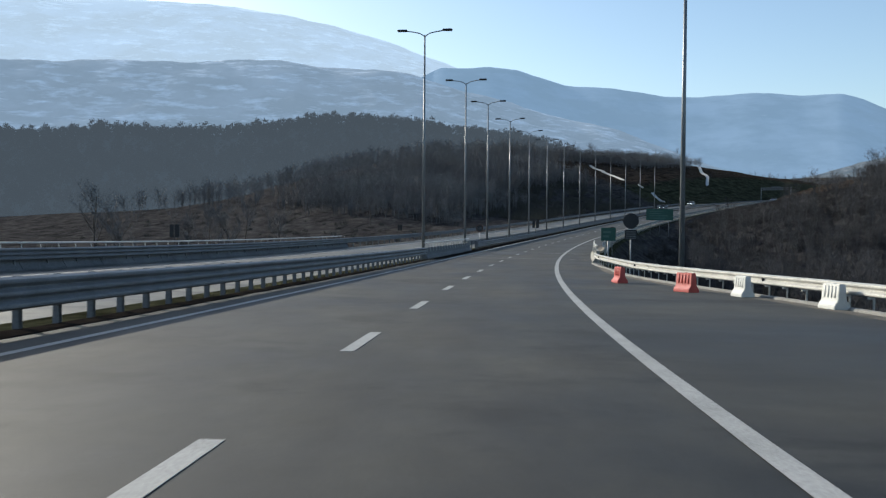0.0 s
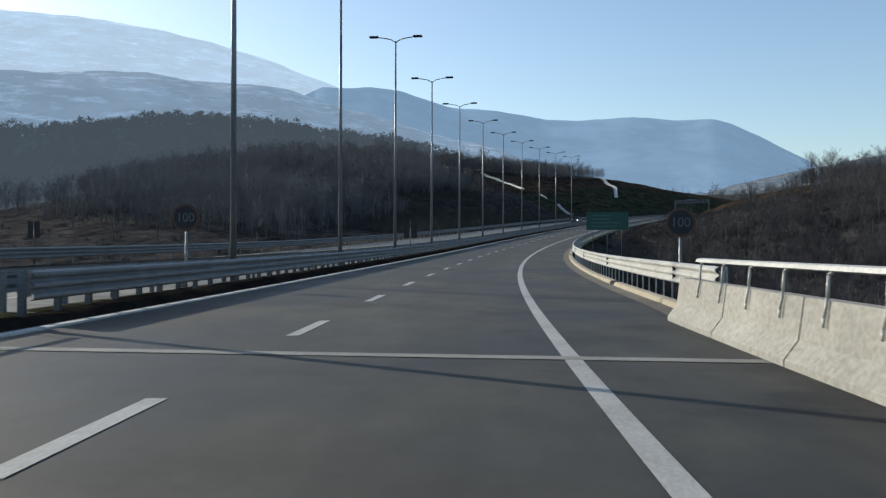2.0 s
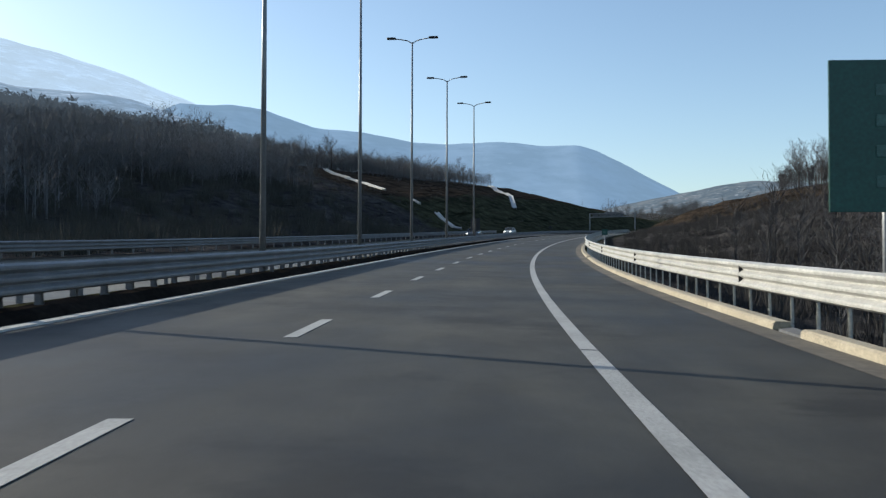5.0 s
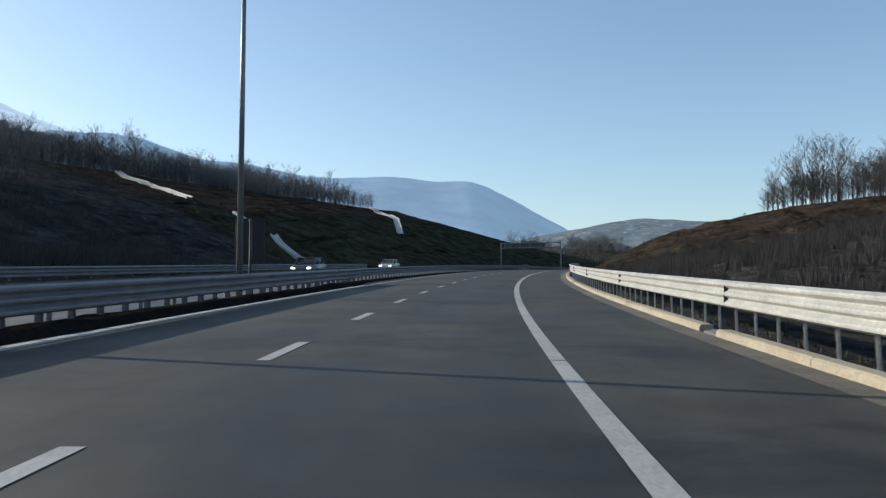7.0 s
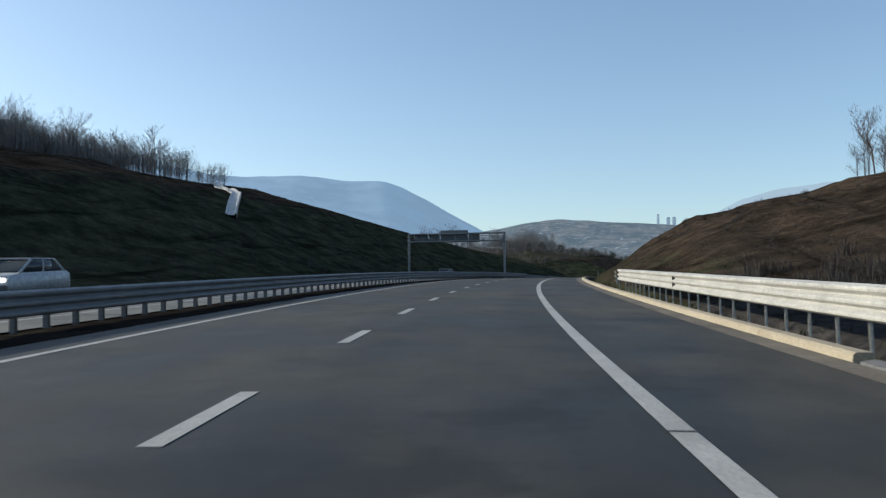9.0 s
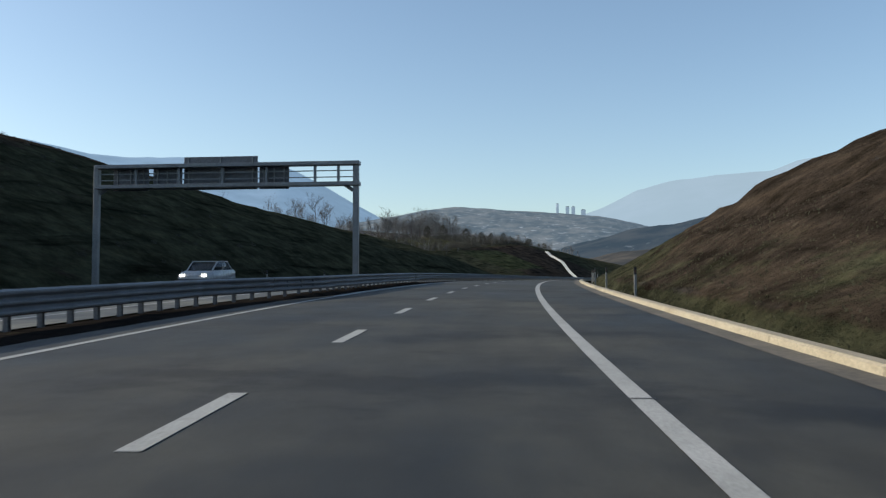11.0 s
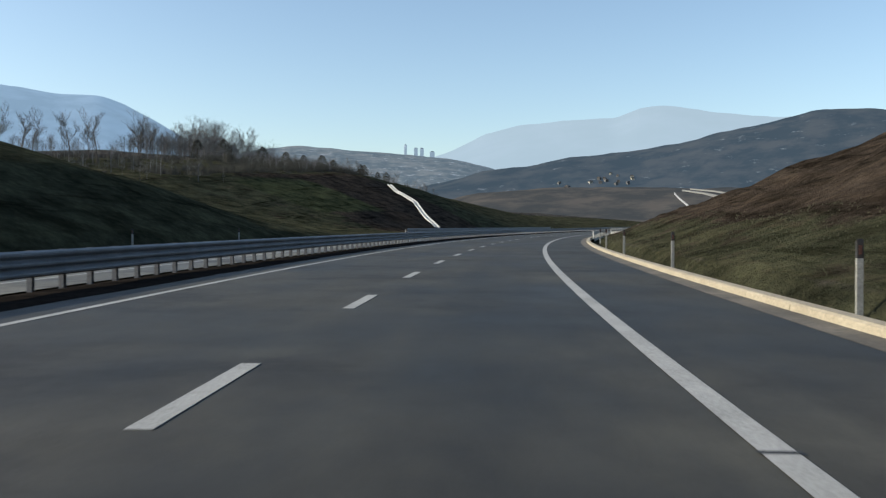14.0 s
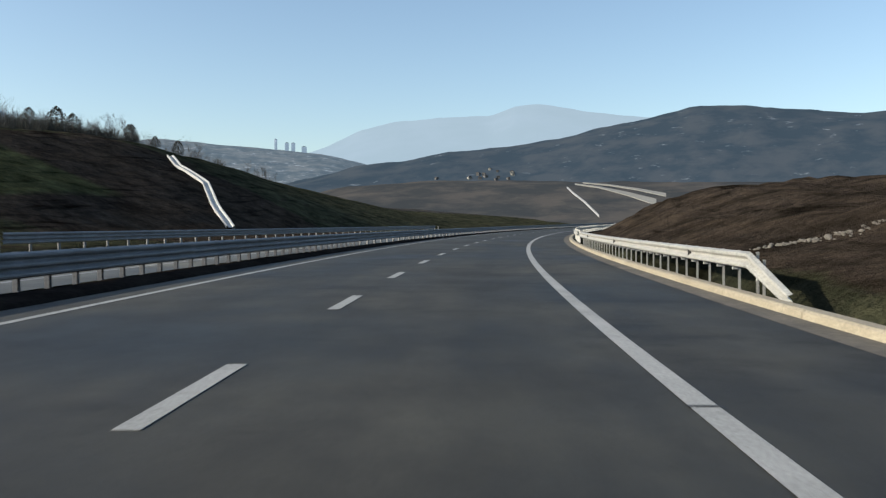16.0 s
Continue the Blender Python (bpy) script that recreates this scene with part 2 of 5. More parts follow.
WHITEKERB = mottled("whitish_kerb", [(0.3, (0.36, 0.36, 0.35)), (0.7, (0.5, 0.5, 0.48))], 0.8, 0.85, fine=22, relief=0.004)
BARK = mottled("bark", [(0.3, (0.045, 0.036, 0.03)), (0.7, (0.1, 0.083, 0.07))], 1.2, 0.95, fine=9)
TWIG = mottled("bare_twigs", [(0.3, (0.085, 0.086, 0.09)), (0.7, (0.17, 0.172, 0.178))], 0.05, 0.95, fine=0.6)
# darker twig tone for the valley wood on the right
DARK_TWIG = mottled("dark_bare_twigs", [(0.3, (0.04, 0.039, 0.041)), (0.7, (0.09, 0.087, 0.09))], 0.05, 0.95, fine=0.6)
BRAMBLE = mottled("dark_bramble", [(0.3, (0.018, 0.017, 0.017)), (0.7, (0.046, 0.042, 0.04))], 0.06, 0.95, fine=0.8)
SCRUB = mottled("dark_scrub", [(0.3, (0.03, 0.032, 0.026)), (0.7, (0.07, 0.067, 0.056))], 0.4, 0.95)
GRASS = mottled("grass_blades", [(0.3, (0.022, 0.027, 0.012)), (0.7, (0.05, 0.05, 0.024))], 0.35, 0.9)
# soil colour also carries the shade that lies under the median rails
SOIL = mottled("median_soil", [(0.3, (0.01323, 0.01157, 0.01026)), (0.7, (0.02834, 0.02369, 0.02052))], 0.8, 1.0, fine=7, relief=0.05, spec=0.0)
JOINT = mottled("joint_mortar", [(0.3, (0.17, 0.1658, 0.153)), (0.7, (0.255, 0.2465, 0.2295))], 1.0, 0.9, fine=20)
CARPAINT = mottled("car_paint", [(0.3, (0.36, 0.37, 0.38)), (0.7, (0.44, 0.45, 0.46))], 0.5, 0.25)
CARDARK = mottled("dark_car_paint", [(0.3, (0.08, 0.085, 0.095)), (0.7, (0.11, 0.115, 0.125))], 0.5, 0.25)
GLASS, _, _b = material("car_glass", 0.06, 0, 0.6)
_b.inputs["Base Color"].default_value = (0.02, 0.025, 0.03, 1)
LAMP, _, _b = material("lit_headlamp", 0.2)
_b.inputs["Base Color"].default_value = (0.9, 0.9, 0.88, 1)
_b.inputs["Emission Color"].default_value, _b.inputs["Emission Strength"].default_value = (1, 0.97, 0.9, 1), 3.0
# bluish emission in each of these carries the haze of its distance
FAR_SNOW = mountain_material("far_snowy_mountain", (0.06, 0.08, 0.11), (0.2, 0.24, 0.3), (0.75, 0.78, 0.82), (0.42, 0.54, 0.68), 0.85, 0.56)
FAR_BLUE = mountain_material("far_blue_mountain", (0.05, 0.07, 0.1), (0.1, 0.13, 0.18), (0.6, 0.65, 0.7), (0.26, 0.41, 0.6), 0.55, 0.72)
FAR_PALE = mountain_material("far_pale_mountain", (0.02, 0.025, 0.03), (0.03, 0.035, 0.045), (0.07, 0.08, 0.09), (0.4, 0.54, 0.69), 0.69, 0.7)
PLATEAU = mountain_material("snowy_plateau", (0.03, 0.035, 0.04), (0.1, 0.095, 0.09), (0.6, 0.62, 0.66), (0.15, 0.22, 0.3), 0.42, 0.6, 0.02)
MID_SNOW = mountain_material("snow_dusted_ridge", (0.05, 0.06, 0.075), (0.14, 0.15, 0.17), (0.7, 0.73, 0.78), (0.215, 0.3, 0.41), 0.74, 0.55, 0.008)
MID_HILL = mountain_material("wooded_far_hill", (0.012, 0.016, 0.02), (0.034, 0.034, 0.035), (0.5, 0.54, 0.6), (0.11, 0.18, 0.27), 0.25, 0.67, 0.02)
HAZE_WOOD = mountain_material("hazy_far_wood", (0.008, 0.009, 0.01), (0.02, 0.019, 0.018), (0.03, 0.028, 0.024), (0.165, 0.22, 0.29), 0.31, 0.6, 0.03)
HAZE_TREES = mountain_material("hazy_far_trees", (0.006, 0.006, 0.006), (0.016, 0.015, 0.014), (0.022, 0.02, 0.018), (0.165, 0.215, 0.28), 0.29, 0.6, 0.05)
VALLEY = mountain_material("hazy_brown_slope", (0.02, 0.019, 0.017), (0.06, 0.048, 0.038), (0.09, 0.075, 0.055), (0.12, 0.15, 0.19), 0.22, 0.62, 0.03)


# ---------------------------------------------------------------- mesh helpers
def finish(ob, mat, smooth=False):
    if mat:
        ob.data.materials.append(mat)
    if smooth:
        for p in ob.data.polygons:
            p.use_smooth = True
    return ob


def mesh_of(name, bm):
    bm.normal_update()
    me = bpy.data.meshes.new(name)
    bm.to_mesh(me)
    bm.free()
    return me


def part(name, bm, mat, parent, label="", at_=None):
    """One mesh under a thing; bm may also be a mesh that several parts share."""
    me = bm if isinstance(bm, bpy.types.Mesh) else mesh_of(name, bm)
    if mat and not me.materials:
        me.materials.append(mat)
    ob = new(name, me)
    ob.parent = parent
    if at_ is not None:
        ob.matrix_local = at_
    return tagged(ob, label)


def empty(name, m=None, label="", category="", group=""):
    ob = new(name)
    if m is not None:
        ob.matrix_world = m
    return tagged(ob, label, category, group)


def box(bm, x0, x1, y0, y1, z0, z1, bevel=0.0):
    r = bmesh.ops.create_cube(bm, size=1)
    bmesh.ops.scale(bm, vec=(x1 - x0, y1 - y0, z1 - z0), verts=r["verts"])
    bmesh.ops.translate(bm, vec=((x0 + x1) / 2, (y0 + y1) / 2, (z0 + z1) / 2), verts=r["verts"])
    if bevel:
        edges = list({e for v in r["verts"] for e in v.link_edges})
        bmesh.ops.bevel(bm, geom=edges, offset=bevel, segments=1, affect="EDGES", profile=0.5)
    return bm


def tube(bm, a, b, ra, rb, n=8, caps=True):
    a, b = Vector(a), Vector(b)
    q = (b - a).to_track_quat("Z", "Y")
    rings = [[bm.verts.new(c + q @ Vector((r * math.cos(2 * math.pi * i / n), r * math.sin(2 * math.pi * i / n), 0))) for i in range(n)] for c, r in ((a, ra), (b, rb))]
    for i in range(n):
        f = bm.faces.new((rings[0][i], rings[0][(i + 1) % n], rings[1][(i + 1) % n], rings[1][i]))
        f.smooth = n > 5
    if caps:
        bm.faces.new(rings[0][::-1]), bm.faces.new(rings[1])
    return bm


def extrude(bm, profile, y0, y1):
    """A closed outline in x and z, drawn out along y."""
    a = [bm.verts.new((x, y0, z)) for x, z in profile]
    b = [bm.verts.new((x, y1, z)) for x, z in profile]
    n = len(profile)
    for i in range(n):
        bm.faces.new((a[i], a[(i + 1) % n], b[(i + 1) % n], b[i]))
    bm.faces.new(a), bm.faces.new(b[::-1])
    bmesh.ops.recalc_face_normals(bm, faces=bm.faces)
    return bm


def strip(name, s, offsets, mat, closed=False, shift=None):
    """A sheet along the road through the offsets (u, z); shift(s) moves it sideways. Its UV is (u, s) in metres."""
    s = np.asarray(s, float)
    k = len(offsets)
    mv = np.zeros_like(s) if shift is None else shift(s)
    co = np.stack([at(s, u + mv, z) for u, z in offsets], 1).reshape(-1, 3)
    faces = []
    for i in range(len(s) - 1):
        for j in range(k if closed else k - 1):
            a, b = i * k + j, i * k + (j + 1) % k
            faces.append((a, b, b + k, a + k))
    if closed:
        faces += [tuple(range(k))[::-1], tuple(range((len(s) - 1) * k, len(s) * k))]
    me = bpy.data.meshes.new(name)
    me.from_pydata(co.tolist(), [], faces)
    uv = me.uv_layers.new(name="UVMap")
    us = np.stack([np.stack([np.full(len(s), u) + mv, s], -1) for u, z in offsets], 1).reshape(-1, 2)
    loops = np.empty(len(me.loops), int)
    me.loops.foreach_get("vertex_index", loops)
    uv.data.foreach_set("uv", us[loops].ravel())
    me.materials.append(mat)
    me.update()
    bm = bmesh.new()
    bm.from_mesh(me)
    bmesh.ops.recalc_face_normals(bm, faces=bm.faces)
    if not closed and sum(f.normal.z for f in bm.faces) < 0:
        bmesh.ops.reverse_faces(bm, faces=bm.faces)
    bm.to_mesh(me)
    bm.free()
    return me


def joined(name, verts, faces, mat, label, category):
    """Many small pieces that nobody could count, as one object."""
    me = bpy.data.meshes.new(name)
    verts, faces = np.asarray(verts, np.float32), np.asarray(faces, np.int32)
    me.vertices.add(len(verts))
    me.vertices.foreach_set("co", verts.ravel())
    me.loops.add(len(faces) * 3)
    me.loops.foreach_set("vertex_index", faces.ravel())
    me.polygons.add(len(faces))
    me.polygons.foreach_set("loop_start", np.arange(0, len(faces) * 3, 3, dtype=np.int32))
    me.update(calc_edges=True)
    me.materials.append(mat)
    return tagged(new(name, me), label, category, kind="stuff")


def smooth(a, b, x):
    t = np.clip((x - a) / (b - a), 0, 1)
    return t * t * (3 - 2 * t)


def fbm(x, y, scale, octaves=4):
    return noise.fractal(Vector((x * scale, y * scale, 0.37)), 1.0, 2.0, octaves)


# ---------------------------------------------------------------- land
# heights over the road at offsets, row by row along the road
LEFT_U = (-19, -28, -40, -56, -80, -130, -200)
LEFT = {-60: (-2, -4, -6, -6, -6, -6, -6), 80: (-2, -4, -5, -6, -6, -6, -6), 160: (-1, -2, -3, -3, -4, -4, -4), 210: (0, 0, 1, 3, 3, 2, 0), 240: (0, 0.7, 3.5, 7, 8.5, 5, -2),
        270: (0, 1.5, 6, 10, 14, 12, 0), 335: (0, 1.5, 8, 13, 18.5, 23, 18), 365: (0, 1.5, 8.5, 13, 18.5, 24, 22), 400: (0, 4.5, 11, 15, 19, 24, 28), 470: (0, 5.6, 12, 17, 20.5, 24, 26),
        520: (0, 5.2, 10, 14, 17, 19, 20), 570: (0, 5, 8.6, 11.5, 14, 17, 19), 608: (0, 1, 3, 6.5, 10, 14.5, 17), 660: (0, 0.3, 5, 11, 14, 17, 19),
        705: (0, 0.6, 7, 13.2, 17, 21.5, 23), 760: (-1, 0, 3.5, 8.5, 14.5, 20, 25), 860: (-2, -2, -1, 1, 5, 10, 14), 1100: (-4, -4, -3, -2, 0, 4, 8)}
RIGHT_U = (7.6, 9, 12, 17, 25, 40, 70, 130)
RIGHT = {-60: (-0.3, -2, -4, -7, -9, -10, -10, -8), 180: (-0.3, -1.5, -3, -6, -8, -8, -7, -5), 235: (-0.2, -0.4, -1, -1, 0, 3, 8, 12),
         290: (0, 0.1, 0.4, 1.1, 2.4, 5.5, 9, 11.5), 344: (0, 0.1, 0.4, 1.0, 2.2, 5.5, 9.5, 12), 356: (0.1, 0.3, 1.2, 2.6, 4.6, 8, 11, 12), 368: (0.1, 0.5, 2.1, 4.3, 6.2, 9.2, 11, 12), 400: (0.1, 0.6, 2.5, 5, 6.7, 10, 12, 13),
         440: (0.1, 0.7, 2.9, 6.4, 8.8, 12.4, 15, 15), 475: (0.1, 0.6, 2.3, 4.5, 7.9, 13.5, 17, 17), 530: (0.1, 0.4, 1.5, 3.9, 7.7, 14, 18, 19), 575: (0.1, 0.5, 1.8, 4.0, 7.2, 12.5, 15, 15),
         588: (0.1, 0.5, 1.7, 3.2, 5.2, 9, 11, 11), 604: (0.1, 0.4, 1.6, 3.3, 4.8, 6, 6, 6), 628: (0.1, 0.4, 1.4, 2.5, 3, 3.4, 3.4, 3.4), 660: (0, 0.3, 2.1, 4.2, 4.9, 4.8, 4.6, 4.4), 690: (0, 0.2, 1.5, 3.2, 4.2, 4.2, 4, 3.5), 730: (0, 0, 0.8, 1.5, 2.5, 3, 2, 1),
         800: (-0.5, -1.5, -3, -4, -5, -6, -8, -8), 1100: (-2, -4, -6, -8, -9, -10, -12, -12)}


def table(rows, offsets, s, u):
    keys = sorted(rows)
    v = np.array([rows[k] for k in keys])
    cols = [np.interp(s, keys, v[:, j]) for j in range(v.shape[1])]
    k = int(np.clip(np.searchsorted(offsets, u) - 1, 0, len(offsets) - 2))
    f = np.clip((u - offsets[k]) / (offsets[k + 1] - offsets[k]), 0, 1)
    return cols[k] * (1 - f) + cols[k + 1] * f


def flare(s):
    """The right edge swings outwards before the bridge."""
    return 3.6 * smooth(46, 16, np.asarray(s, float))


def approach(s):
    """The first rail closes up to the bridge parapet."""
    return flare(s) - 0.78 * smooth(44, 58, np.asarray(s, float))


def swing(s):
    """The right edge of the hard shoulder along the whole road."""
    s = np.asarray(s, float)
    return flare(s) + 0.3 * smooth(80, 90, s) * smooth(430, 345, s)


def median_edge(s):
    """Where the opposite carriageway begins behind the median rail."""
    s = np.asarray(s, float)
    return -5.4 - 0.15 * smooth(84, 92, s) - 0.95 * smooth(286, 296, s)


def land(s, u):
    """Height of the ground over the road line."""
    if u < -19:
        z = float(table({k: v[::-1] for k, v in LEFT.items()}, LEFT_U[::-1], s, u))
    elif u > 7.6:
        z = float(table(RIGHT, RIGHT_U, s, u - float(flare(s)))) if u - float(flare(s)) > 7.6 else -0.3
    elif -6.7 < u < -5.0:
        z = 0.0
    else:
        z = -0.3
    x, y, _ = at(s, u)
    rough_ = min(1.0, max(0.0, (abs(u + 5) - 14) / 12))
    far = smooth(100, 250, abs(u))
    if u > 9:                                     # slumps and rills on the cut slope
        z += min(1.0, (u - 9) / 5) * float(smooth(330, 350, s)) * (0.55 * abs(fbm(s * 0.35 + 40, u, 0.2, 4)) + 0.35 * fbm(s * 0.3, u + 90 + 0.22 * s, 0.5, 4) - 0.22)
    return z + rough_ * (0.55 * fbm(x, y, 0.07) + 0.16 * fbm(x, y, 0.4, 3) + 2.5 * far * fbm(x, y, 0.012, 3))


def cover(s, u):
    """Shares of bare earth, green field and leaf litter."""
    earth = field = litter = 0.0
    if u > 7.6:
        earth = float(smooth(10, 17, u)) * float(smooth(330, 420, s)) * 0.62 + 0.24 + 0.16 * float(smooth(470, 520, s)) + 0.3 * float(smooth(330, 345, s) * smooth(470, 430, s)) + 0.5 * float(smooth(584, 596, s) * smooth(8, 9.5, u))
        litter = max(float(smooth(352, 335, s)), 0.55 * float(smooth(9.2, 7.8, u)), float(smooth(690, 740, s)))
        field = 0.28 * float(smooth(8.5, 9.5, u) * smooth(15, 11, u)) * float(smooth(440, 480, s) * smooth(606, 598, s)) + float(smooth(604, 612, s) * smooth(640, 625, s) * smooth(14, 17, u) * smooth(30, 22, u)) * 0.35
    elif u < -19:
        earth = 0.22 + 0.42 * float(smooth(-36, -46, u)) * float(smooth(600, 570, s)) + 0.14 * float(smooth(490, 450, s)) + 0.55 * float(smooth(640, 655, s) * smooth(706, 696, s) * smooth(-60, -50, u)) + 0.16 * float(smooth(590, 620, s))
        litter = max(float(smooth(350, 325, s)), 0.6 * float(smooth(-75, -95, u)))
        field = 0.74 * float(smooth(636, 644, s) * smooth(676, 666, s) * smooth(-34, -38, u) * smooth(-58, -52, u))
        litter *= 1 - min(1, field * 1.4)
    return earth, field, litter, 1.0


GRID = {}


def build_ground():
    us = np.concatenate([np.arange(-330, -130, 20), np.arange(-130, -60, 6), np.arange(-60, -19, 2.0), [-19, -17.6, -12, -6.75, -6.0, -5.05, 0, 6.4, 7.0, 7.6],
                         np.arange(8.2, 26, 1.2), np.arange(27, 60, 4), np.arange(60, 140, 10), np.arange(140, 330, 20)])
    ss = np.concatenate([np.arange(-140, 330, 4.0), np.arange(330, 660, 2.5), np.arange(660, 1150, 4.0)])
    sg, ug = np.meshgrid(ss, us, indexing="ij")
    co = at(sg, ug)
    co[..., 2] += [[land(s, u) for u in us] for s in ss]
    GRID.update(s=ss, u=us, z=co[..., 2])
    verts, faces = co.reshape(-1, 3).tolist(), []
    k = len(us)
    for i in range(len(ss) - 1):
        for j in range(k - 1):
            faces.append((i * k + j, i * k + j + 1, (i + 1) * k + j + 1, (i + 1) * k + j))
    # the sheet goes on below and beyond, to the foot of the mountains
    base = len(verts)
    rings = [0, 60, 150, 260, 380, 520, 700, 950, 1300, 1800, 2500, 3400, 4600]
    n = 72
    for r in rings:
        for a in range(n):
            x, y = 120 + r * math.sin(2 * math.pi * a / n), 350 + r * math.cos(2 * math.pi * a / n)
            verts.append((x, y, -16 + 0.016 * min(700, max(0, r - 250)) + 0.034 * max(0, r - 950) + (3 * fbm(x, y, 0.004, 3) if r > 600 else 0)))
    for i in range(len(rings) - 1):
        for a in range(n):
            b = (a + 1) % n
            faces.append((base + i * n + a, base + (i + 1) * n + a, base + (i + 1) * n + b, base + i * n + b)[::-1])
    me = bpy.data.meshes.new("ground")
    me.from_pydata(verts, [], faces)
    ob = tagged(new("ground", me), "winter hillside of dull grass and bare brown earth", "ground", kind="structure")
    att = me.color_attributes.new("cover", "FLOAT_COLOR", "POINT")
    shares = [cover(s, u) for s in ss for u in us] + [(0.3, 0.1, 0.9, 1.0)] * (len(verts) - base)
    att.data.foreach_set("color", np.array(shares, np.float32).ravel())
    # along and across the road, for streaks that follow the slope
    flat = np.concatenate([np.stack([sg, ug], -1).reshape(-1, 2), np.array(verts)[base:, :2]])
    uv = me.uv_layers.new(name="UVMap")
    loops = np.empty(len(me.loops), int)
    me.loops.foreach_get("vertex_index", loops)
    uv.data.foreach_set("uv", flat[loops].ravel())
    finish(ob, GROUND, True)


build_ground()


def ridge(name, origin, dist, knots, mat, label, base=0.0, foot=0.62, rough_=14.0, step=0.35):
    """A mountain: its skyline is given as bearing and height in degrees, seen from the origin."""
    az = np.arange(knots[0][0], knots[-1][0] + 0.01, step)
    el = np.interp(az, [k[0] for k in knots], [k[1] for k in knots])
    rows = np.concatenate([np.linspace(foot, 1.0, 26), [1.03, 1.08, 1.14]])
    ox, oy, oz = origin
    verts, faces = [], []
    for a, e in zip(az, el):
        for f in rows:
            d = dist * f
            x, y = ox + d * math.sin(radians(a)), oy + d * math.cos(radians(a))
            top = dist * math.tan(radians(e))
            w = float(smooth(foot - 0.05, 1.05, f)) / float(smooth(foot - 0.05, 1.05, 1.0)) if f <= 1 else 1 - 1.3 * (f - 1)
            gully = rough_ * (2.6 * fbm(x, y, 2.2 / dist, 5) * (1 - 0.85 * float(smooth(0.8, 1.0, f))) + 0.35 * fbm(x, y, 24 / dist, 4))
            verts.append((x, y, oz + base + (top - base) * w + gully * min(1, (f - foot) * 8)))
    k = len(rows)
    for i in range(len(az) - 1):
        for j in range(k - 1):
            faces.append((i * k + j, i * k + j + 1, (i + 1) * k + j + 1, (i + 1) * k + j)[::-1])
    me = bpy.data.meshes.new(name)
    me.from_pydata(verts, [], faces)
    finish(tagged(new(name, me), label, "mountain", kind="structure"), mat, True)


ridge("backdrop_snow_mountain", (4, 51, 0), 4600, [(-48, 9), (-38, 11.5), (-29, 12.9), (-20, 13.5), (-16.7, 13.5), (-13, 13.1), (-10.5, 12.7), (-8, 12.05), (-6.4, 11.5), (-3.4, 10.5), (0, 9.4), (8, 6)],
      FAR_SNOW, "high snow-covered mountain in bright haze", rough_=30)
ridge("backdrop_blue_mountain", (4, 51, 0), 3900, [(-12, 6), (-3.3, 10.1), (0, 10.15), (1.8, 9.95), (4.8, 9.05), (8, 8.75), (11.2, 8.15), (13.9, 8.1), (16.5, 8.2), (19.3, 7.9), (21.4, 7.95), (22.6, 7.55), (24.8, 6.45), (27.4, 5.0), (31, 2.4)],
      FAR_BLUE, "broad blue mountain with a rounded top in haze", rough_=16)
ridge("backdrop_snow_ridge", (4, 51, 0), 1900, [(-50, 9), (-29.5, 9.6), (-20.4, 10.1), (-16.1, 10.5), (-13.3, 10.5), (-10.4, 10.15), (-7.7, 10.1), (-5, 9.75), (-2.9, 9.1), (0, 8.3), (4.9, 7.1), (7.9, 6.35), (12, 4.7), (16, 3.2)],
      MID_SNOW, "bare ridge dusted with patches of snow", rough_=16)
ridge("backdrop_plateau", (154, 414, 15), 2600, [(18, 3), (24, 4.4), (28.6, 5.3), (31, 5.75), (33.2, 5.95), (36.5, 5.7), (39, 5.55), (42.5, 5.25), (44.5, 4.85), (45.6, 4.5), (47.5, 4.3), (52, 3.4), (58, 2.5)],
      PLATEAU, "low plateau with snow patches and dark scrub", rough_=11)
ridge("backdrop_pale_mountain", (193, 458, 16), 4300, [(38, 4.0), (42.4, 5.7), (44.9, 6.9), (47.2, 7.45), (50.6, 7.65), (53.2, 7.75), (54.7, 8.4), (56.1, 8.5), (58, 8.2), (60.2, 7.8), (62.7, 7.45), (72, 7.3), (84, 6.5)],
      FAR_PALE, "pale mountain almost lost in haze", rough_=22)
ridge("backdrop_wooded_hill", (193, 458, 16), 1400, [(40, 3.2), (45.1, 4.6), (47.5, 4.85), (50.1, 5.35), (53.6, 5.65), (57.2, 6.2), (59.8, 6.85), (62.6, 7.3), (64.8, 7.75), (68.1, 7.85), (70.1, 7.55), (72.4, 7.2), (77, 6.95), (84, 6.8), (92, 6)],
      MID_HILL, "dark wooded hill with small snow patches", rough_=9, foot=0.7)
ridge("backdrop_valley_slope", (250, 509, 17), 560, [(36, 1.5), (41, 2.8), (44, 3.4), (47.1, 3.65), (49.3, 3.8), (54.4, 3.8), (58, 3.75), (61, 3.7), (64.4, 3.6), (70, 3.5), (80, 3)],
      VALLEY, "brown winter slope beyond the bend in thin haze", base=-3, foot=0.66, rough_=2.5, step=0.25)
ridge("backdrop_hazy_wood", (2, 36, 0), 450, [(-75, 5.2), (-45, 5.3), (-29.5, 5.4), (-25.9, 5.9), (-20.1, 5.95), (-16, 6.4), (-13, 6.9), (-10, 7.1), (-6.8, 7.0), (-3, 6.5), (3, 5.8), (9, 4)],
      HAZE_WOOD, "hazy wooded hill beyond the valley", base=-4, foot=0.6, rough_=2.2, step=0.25)

